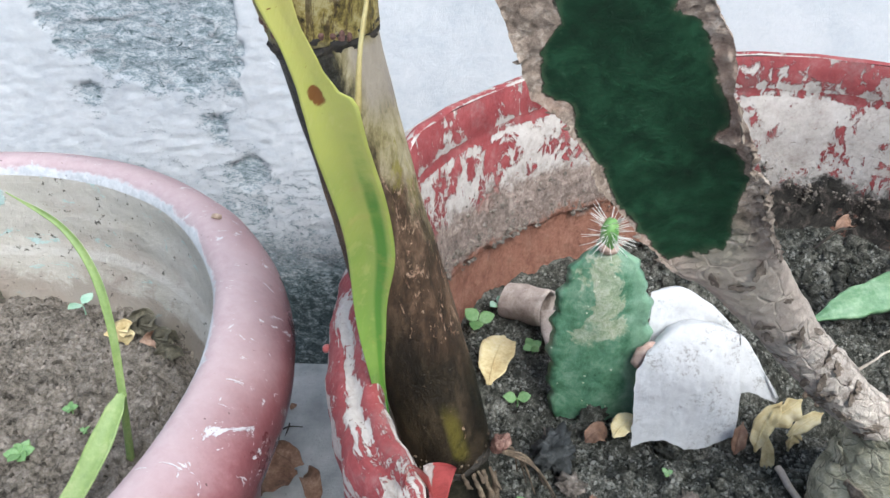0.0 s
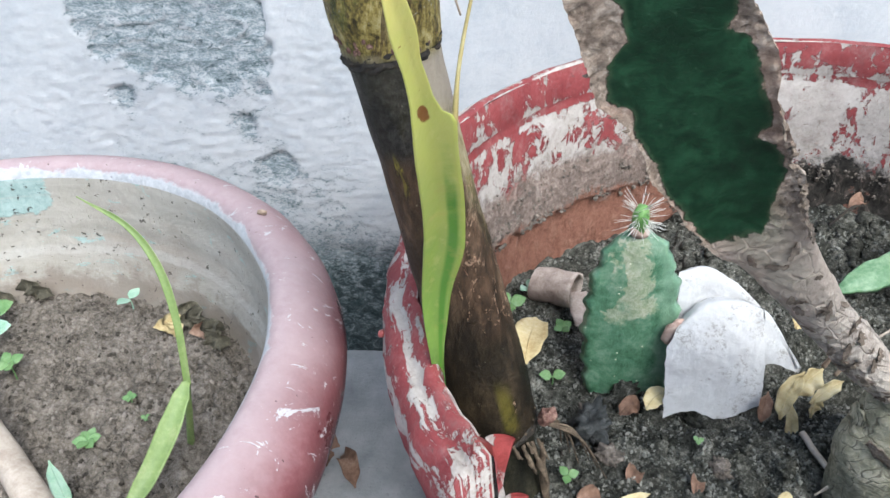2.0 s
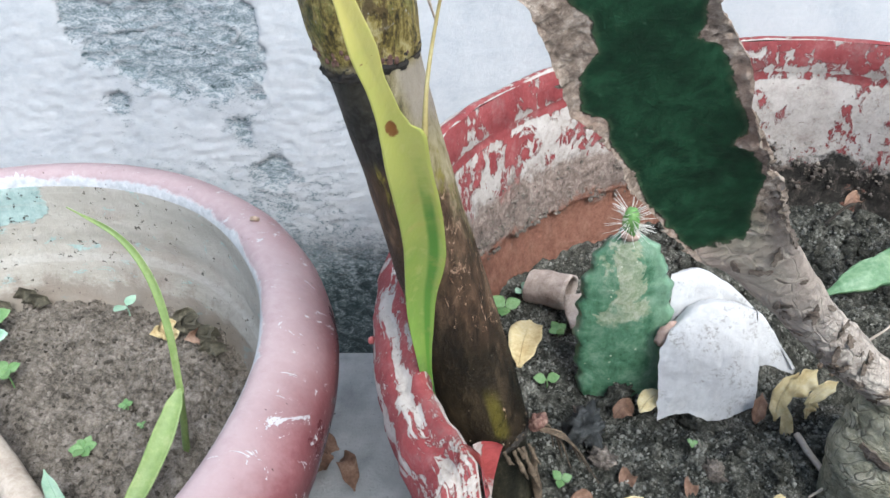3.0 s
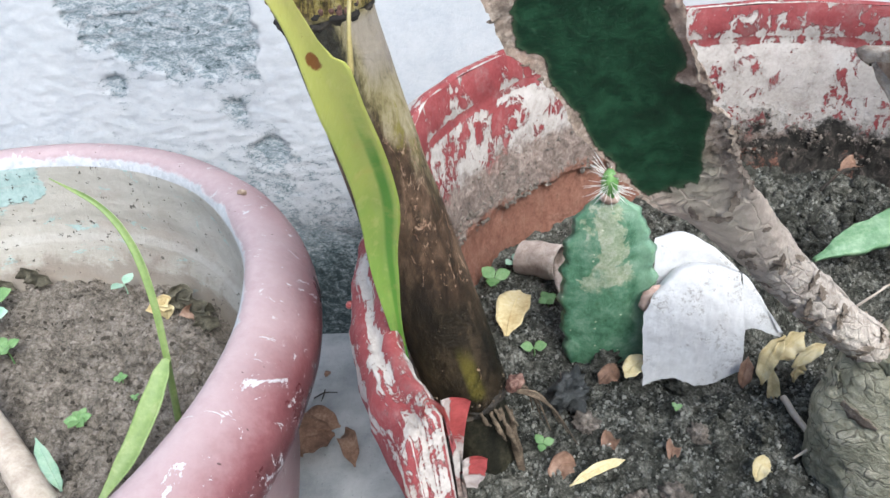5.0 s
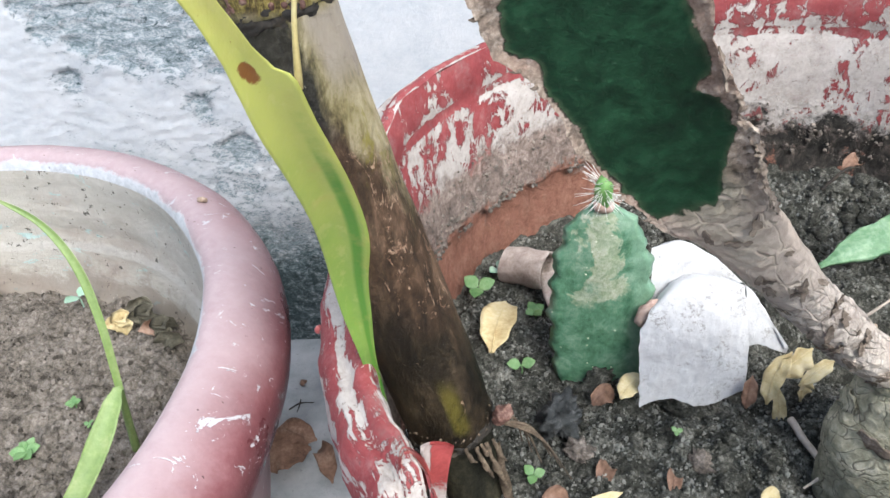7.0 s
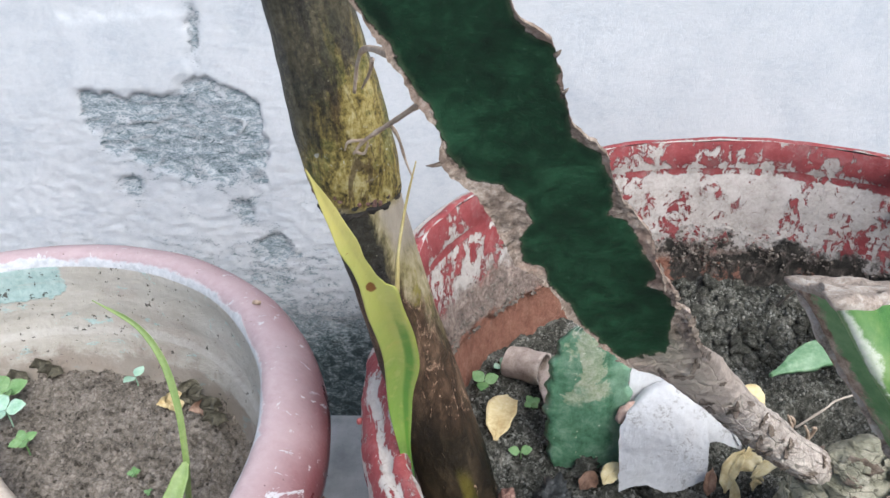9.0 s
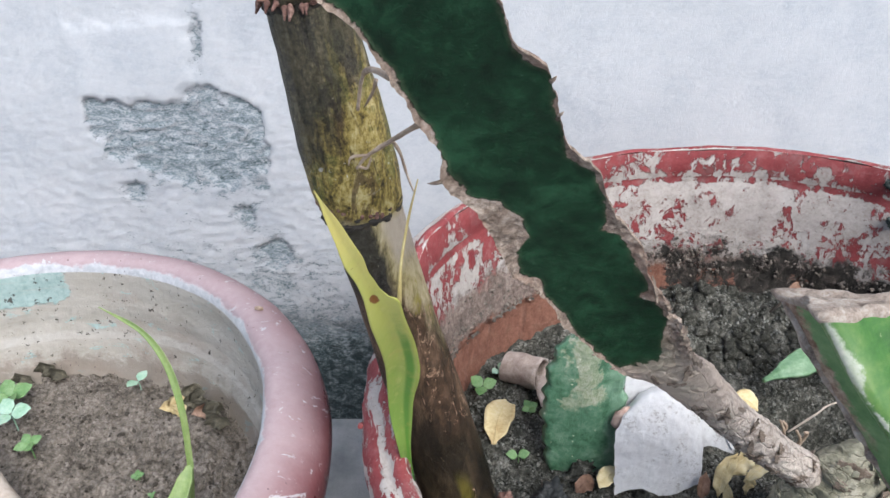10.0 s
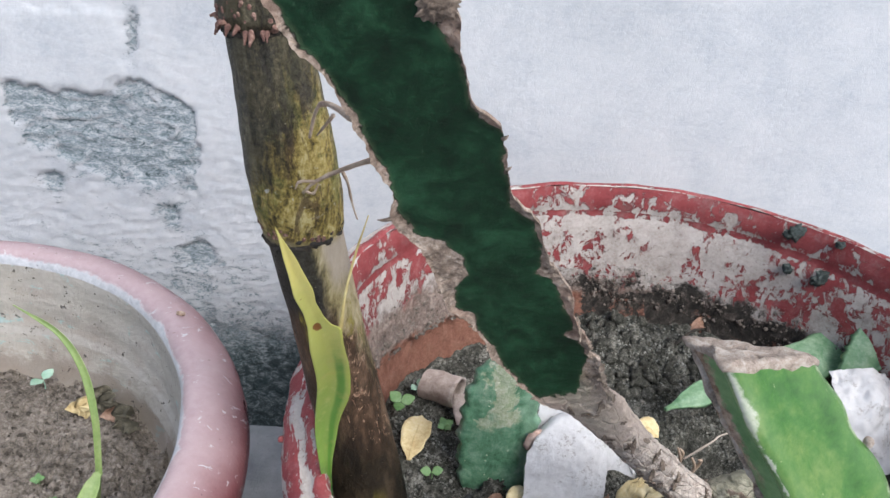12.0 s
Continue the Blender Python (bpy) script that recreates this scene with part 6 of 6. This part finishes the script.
def seedling(at, size, mat, label, leaves=2, height=0.006, turn=0.0):
    ob = thing("seedling", at, label, "seedling", "seedlings")
    x, y, z = at
    link("stalk", rod("stalk", [(x, y, z - 0.003), (x + 0.0006, y, z + height * 0.5), (x, y, z + height)], [0.0006, 0.0005, 0.0005], 6, 6), mat, ob)
    for k in range(leaves):
        a = turn + 2 * math.pi * k / leaves
        d = Vector((math.cos(a), math.sin(a), 0.28 + 0.1 * math.sin(k * 2.1)))
        p = Vector((x, y, z + height))
        link("leaf", blade("leaf", [p + d * size * 0.12, p + d * size, p + d * size * 1.9 + Vector((0, 0, -0.1 * size))], [size * k for k in (0.18, 0.72, 0.80, 0.55, 0.10)], (-0.1, -0.5, 1), 0.15, 0.0003, 12, 6), mat, ob)
    return ob


def on_right(x, y, up=0.0):
    return (x, y, right_soil(x, y) + up)


def on_left(x, y, up=0.0):
    return (x, y, left_soil(x, y) + up)


seedling(on_right(0.058, 0.491), 0.0042, MINT, "pale mint two-leaved seedling in dark soil", 2, 0.006, 0.9)
seedling(on_right(0.067, 0.408), 0.0042, SPROUT, "bright green two-leaved seedling in dark soil", 2, 0.007, 0.1)
seedling(on_right(0.045, 0.470), 0.0058, SPROUT, "light green three-leaved seedling behind the cane", 3, 0.008, 0.3)
seedling(on_right(0.079, 0.457), 0.0036, SPROUT, "light green four-leaved seedling in dark soil", 4, 0.007, 0.5)
seedling(on_right(0.067, 0.332), 0.0030, SPROUT, "tiny bright green seedling in dark soil", 3, 0.004, 0.2)
seedling(on_right(0.138, 0.353), 0.0016, SPROUT, "minute green seedling in dark soil", 3, 0.002, 0.2)
seedling(on_left(-0.230, 0.499), 0.0056, MINT, "pale mint two-leaved seedling in brown soil", 2, 0.009, 1.2)
seedling(on_left(-0.282, 0.430), 0.0050, SPROUT, "light green leafy seedling in brown soil", 4, 0.014, 0.7)
seedling(on_left(-0.307, 0.455), 0.0080, MINT, "pale round-leaved seedling in brown soil", 3, 0.016, 0.2)
seedling(on_left(-0.322, 0.478), 0.0090, SPROUT, "green round-leaved seedling by the pot wall", 4, 0.018, 0.6)
seedling(on_left(-0.208, 0.374), 0.0042, SPROUT, "small feathery green weed in brown soil", 6, 0.004, 0.3)
seedling(on_left(-0.196, 0.408), 0.0024, SPROUT, "tiny green weed in brown soil", 4, 0.003, 0.3)
seedling(on_left(-0.180, 0.392), 0.0016, SPROUT, "tiny green weed in brown soil", 3, 0.002, 0.9)


def build_grass():
    ob = thing("grass_plant", on_left(-0.150, 0.378), "tall thin green grass shoot growing in brown soil", "grass")
    stem = [(-0.150, 0.378, 0.178), (-0.140, 0.371, 0.215), (-0.132, 0.366, 0.246)]
    link("stalk", rod("stalk", stem, [0.0022, 0.0020, 0.0017], 10, 16), GRASS, ob)
    up = [(-0.132, 0.366, 0.244), (-0.131, 0.374, 0.282), (-0.137, 0.384, 0.309), (-0.149, 0.390, 0.329), (-0.170, 0.392, 0.345)]
    link("blade", blade("blade", up, [0.0018, 0.0019, 0.0021, 0.0019, 0.0014, 0.0003], (0.3, -1, 0.3), 0.6, 0.0004, 40, 6), GRASS, ob)
    down = [(-0.132, 0.365, 0.246), (-0.1345, 0.358, 0.240), (-0.139, 0.346, 0.230), (-0.148, 0.328, 0.215), (-0.160, 0.305, 0.203)]
    link("bent_blade", blade("bent_blade", down, [0.0022, 0.0046, 0.0058, 0.0052, 0.0015], (0.2, -0.6, 0.8), 0.35, 0.0004, 24, 8), GRASS, ob)


build_grass()
leaf_thing([(-0.197, 0.327, 0.186), (-0.198, 0.330, 0.203), (-0.200, 0.334, 0.222)], 0.0052, MINT, "pale green upright lance-shaped leaf in brown soil", "", (0, -1, 0.3), 0.2, 0.02, "young_leaf")


def build_woody_stem():
    ob = thing("woody_stem", (-0.205, 0.318, 0.185), "pale bare woody stem leaning over brown soil", "plant stem")
    link("stem", rod("stem", [(-0.33, 0.42, 0.262), (-0.285, 0.388, 0.222), (-0.245, 0.356, 0.20), (-0.208, 0.322, 0.185), (-0.19, 0.305, 0.16)], [0.0075, 0.0080, 0.0085, 0.0095, 0.011], 20, 40, 0.18, 90), WOOD, ob)


build_woody_stem()
WEED = ((-0.196, 0.476, 0.010, YELLOW_LEAF), (-0.189, 0.470, 0.014, YELLOW_LEAF), (-0.180, 0.478, 0.011, WITHERED), (-0.173, 0.472, 0.016, WITHERED), (-0.167, 0.466, 0.009, BROWN_LEAF), (-0.160, 0.462, 0.012, WITHERED), (-0.184, 0.487, 0.013, WITHERED))
for k, (x, y, h, mat) in enumerate(WEED):
    z = left_soil(x, y)
    leaf_thing([(x, y, z), (x + 0.003, y + 0.001, z + h), (x + 0.007 * (1 if k % 2 else -1), y - 0.005, z + h * 1.1)], 0.0062, mat, "withered curled leaf by the maroon pot's wall", BL, (0.3, -0.9, 0.4), 0.7, 0.4)
for k, (x, y) in enumerate(((-0.318, 0.524), (-0.308, 0.520), (-0.335, 0.515), (-0.163, 0.476), (-0.154, 0.460))):
    z = left_soil(x, y)
    leaf_thing([(x - 0.008, y, z + 0.002), (x, y - 0.003, z + 0.012), (x + 0.009, y - 0.002, z + 0.006)], 0.0055, WITHERED, "crumpled dark brown leaf at the soil's edge", BL, (0, -0.9, 0.5), 0.8, 0.5)


def stone(at, size, label, mat=STONE, k=1.0, name="stone"):
    ob = thing(name, at, label, "stone" if name == "stone" else "dirt")
    link("body", lump("body", at, size, 0.6, 120, 4, k, (0.3 * k if name != "mud_splash" else 0.0, 0.2, 0.0 if name == "mud_splash" else k), 0.5), mat, ob)


stone((0.084, 0.366, 0.208), (0.012, 0.009, 0.011), "dark grey angular stone in the soil", STONE, 1.0)
stone((0.106, 0.395, 0.203), (0.012, 0.006, 0.006), "dark clod of earth under the cactus pad", SOIL_DARK, 4.0)
stone((0.152, 0.372, 0.200), (0.012, 0.006, 0.005), "dark clod of earth under the white paper", SOIL_DARK, 6.0)
stone((0.110, 0.300, 0.205), (0.007, 0.005, 0.005), "rough brown clod of earth in dark soil", EARTH, 7.0)
stone((0.128, 0.304, 0.204), (0.008, 0.006, 0.006), "rough brown clod of earth in dark soil", EARTH, 9.0)
for k, (x, y, z, s) in enumerate(((0.345, 0.534, 0.336, 0.0080), (0.367, 0.512, 0.340, 0.0035), (0.366, 0.514, 0.309, 0.008), (0.348, 0.532, 0.304, 0.006))):
    stone((x - 0.001, y - 0.001, z), (s, 0.0024, s * 0.8), "grey-green mud splash stuck on the red pot wall", MOULD, 11.0 + k, "mud_splash")
for k, (x, y, s) in enumerate(((0.070, 0.352, 0.006), (0.092, 0.345, 0.007), (0.098, 0.388, 0.006), (0.118, 0.350, 0.005), (0.145, 0.338, 0.006), (0.163, 0.350, 0.005), (0.075, 0.330, 0.005), (0.084, 0.388, 0.005), (0.155, 0.325, 0.006), (0.178, 0.335, 0.005))):
    stone((x, y, right_soil(x, y) + 0.001), (s, s * 0.8, s * 0.7), "crumbling clod of dark soil in the red pot", (SOIL_DARK, EARTH, SOIL_DARK)[k % 3], 20.0 + k, "soil_clod")
for k, (x, y, s) in enumerate(((-0.170, 0.430, 0.005), (-0.155, 0.415, 0.006), (-0.160, 0.445, 0.0045), (-0.225, 0.430, 0.004), (-0.245, 0.395, 0.0035), (-0.185, 0.350, 0.004))):
    stone((x, y, left_soil(x, y)), (s, s * 0.8, s * 0.6), "crumbling clod of brown soil in the maroon pot", SOIL_BROWN, 40.0 + k, "soil_clod")
stone((-0.1075, 0.467, 0.2875), (0.0028, 0.0022, 0.0013), "small brown crumb lying on the maroon rim", ROOT, 3.0, "dirt_crumb")


# ---- roots and bud of the cane, aerial roots on the cactus ----
def build_cane_roots():
    cane = next(o for o in scene.objects if o.name == "cane_plant")
    link("bud", lump("bud", (0.0535, 0.325, 0.262), (0.0036, 0.0038, 0.0044), 0.5, 260, 4, 2, (0.2, 0.4, 0), 0.25), BUMP, cane, "reddish swollen side bud")
    rnd = random.Random(12)
    for k in range(6):
        p = Vector((0.052, 0.325, 0.258))
        e = Vector((0.062 + 0.004 * k, 0.330 - 0.003 * k, 0.238 - 0.004 * (k % 3)))
        link("rootlet", rod("rootlet", [p, (p + e) / 2 + Vector((0.002, 0, 0.008)), e], [0.0008, 0.0006, 0.0003], 6, 14, 0.5, 260), ROOT_DARK, cane)
    for x, y, w, drop in ((0.0375, 0.3150, 0.0026, 0.007), (0.0422, 0.3155, 0.0030, 0.017), (0.0440, 0.3170, 0.0022, 0.006), (0.0462, 0.3175, 0.0034, 0.026), (0.0490, 0.3195, 0.0020, 0.012)):
        p = Vector((x, y, 0.2535))
        e = Vector((x + 0.003 + 0.2 * drop, y - 0.001 - 0.1 * drop, 0.2535 - drop))
        link("rootlet", rod("rootlet", [p, (p + e) / 2 + Vector((0, -0.0022, 0.001)), e], [w * 0.30, w * 0.42, w * 0.16], 7, 18, 1.0, 420), ROOT_DARK, cane)
    link("dry_sheath", blade("dry_sheath", [(0.0515, 0.3205, 0.249), (0.0535, 0.3195, 0.226), (0.058, 0.3205, 0.19)], [0.0008, 0.0018, 0.0024, 0.0018], (0.5, -1, 0), -0.5, 0.0005, 24, 6, 0.35), ROOT_DARK, cane, "dry brown sheath strip")


def build_aerial_roots():
    ob = next(o for o in scene.objects if o.name == "dragon_fruit_cactus")
    lines = (
        [(0.031, 0.262, 0.498), (0.024, 0.285, 0.488), (0.013, 0.305, 0.475), (0.003, 0.311, 0.467), (-0.002, 0.313, 0.461)],
        [(0.003, 0.311, 0.467), (-0.003, 0.312, 0.466), (-0.005, 0.313, 0.4625)],
        [(-0.001, 0.3125, 0.462), (0.002, 0.312, 0.4615), (0.004, 0.3115, 0.466)],
        [(0.022, 0.256, 0.512), (0.010, 0.29, 0.505), (0.004, 0.308, 0.496), (0.001, 0.312, 0.484)],
        [(0.012, 0.285, 0.503), (0.008, 0.303, 0.493), (0.004, 0.310, 0.486)],
        [(0.013, 0.307, 0.474), (0.015, 0.311, 0.467), (0.0165, 0.314, 0.457), (0.0185, 0.316, 0.449)],
    )
    for k, l in enumerate(lines):
        link("aerial_root", rod("aerial_root", l, [0.0011, 0.0009, 0.0006] if k < 1 or k == 3 else [0.0007, 0.0006, 0.0003], 7, 22, 0.4, 220), ROOT, ob, "thin dry aerial root")


build_cane_roots()
build_aerial_roots()


# ---- flakes and splinters of the broken red rim ----
def build_rim_flakes():
    pot = next(o for o in scene.objects if o.name == "flower_pot.001")
    flakes = (
        ([(0.0262, 0.283, 0.258), (0.0272, 0.282, 0.272), (0.0285, 0.2825, 0.286), (0.0300, 0.284, 0.2975)], [0.0036, 0.0040, 0.0046, 0.0058], (0.1, -0.9, 0.35)),
    )
    for pts, w, face in flakes:
        link("paint_flake", blade("paint_flake", pts, w, face, 0.22, 0.0008, 24, 10, 0.10), FLAKE, pot, "curled red paint flake")
    # the rim's broken end, curled into a small open roll
    roll = [(0.0165, 0.2790, 0.2700), (0.0190, 0.2765, 0.2850), (0.0205, 0.2745, 0.2990), (0.0205, 0.2735, 0.3085)]
    link("paint_curl", blade("paint_curl", roll, [0.0024, 0.0040, 0.0050, 0.0042], (0.35, -0.75, 0.55), 1.5, 0.0009, 26, 14, 0.05), RED_FLAKE, pot, "hollow curl of red paint")
    link("paint_flake", blade("paint_flake", [(0.0330, 0.2745, 0.2560), (0.0350, 0.2740, 0.2660), (0.0360, 0.2745, 0.2740)], [0.0030, 0.0048, 0.0050], (0.2, -0.9, 0.4), 0.25, 0.0008, 16, 8, 0.1), FLAKE, pot, "curled red paint flake")
    link("chip", lump("chip", (-0.0232, 0.3535, 0.288), (0.0018, 0.0016, 0.002), 0.5, 300, 2, 3), RED_FLAKE, pot)


build_rim_flakes()


# ---- clods against the red pot's wall ----
def build_clods():
    def heap(x, y):
        return y > 0.49 and x > 0.17 and math.hypot(x - RX, y - RY) < 0.2

    tagged(link("soil_clods", scatter("soil_clods", RX, RY, 0.2, right_soil, 900, 0.001, 0.008, 14, 0.45, heap), SOIL_DARK), "rough dark clods heaped against the red pot's wall", "soil clods", "", "stuff")
    def loosened(x, y):
        return x > -0.215 + 0.03 * noise.noise((x * 30, y * 30, 0)) and math.hypot(x - LX, y - LY) < 0.18

    tagged(link("soil_clods", scatter("soil_clods", LX, LY, 0.184, left_soil, 420, 0.0010, 0.0055, 15, 0.5, loosened), SOIL_BROWN), "rough brown clods of loosened soil in the maroon pot", "soil clods", "", "stuff")
    rnd = random.Random(31)
    spots = []
    for k in range(4200):
        a = radians(rnd.uniform(110, 157))
        shelf = crust_shelf(a)
        z = shelf + abs(rnd.gauss(0, 0.013))
        deep = 0.0048 * max(0.0, 1 - (z - shelf) / 0.020)
        if k >= 2600:
            a, z, deep = radians(rnd.uniform(28, 112)), rnd.gauss(0.246, 0.008), 0.0015
        if noise.noise((a * 12, z * 130, 4)) < -0.05:
            continue
        r = 0.2078 - deep - rnd.uniform(0, 0.0008)
        spots.append((Vector((RX + r * math.cos(a), RY + r * math.sin(a), z)), 0.00035 + 0.0016 * rnd.random() ** 4))
    base = bmesh.new()
    bmesh.ops.create_icosphere(base, subdivisions=1, radius=1)
    bv, bf = [v.co.copy() for v in base.verts], [[v.index for v in f.verts] for f in base.faces]
    base.free()
    verts, faces = [], []
    for p, size in spots:
        k = len(verts)
        verts += [tuple(p + v * size * rnd.uniform(0.55, 1.3)) for v in bv]
        faces += [[i + k for i in f] for f in bf]
    me = bpy.data.meshes.new("earth_crust")
    me.from_pydata(verts, [], faces)
    tagged(link("earth_crust", me, EARTH, smooth=False), "dry crust of earth clinging to the clay wall", "earth crust", "", "stuff")


build_clods()
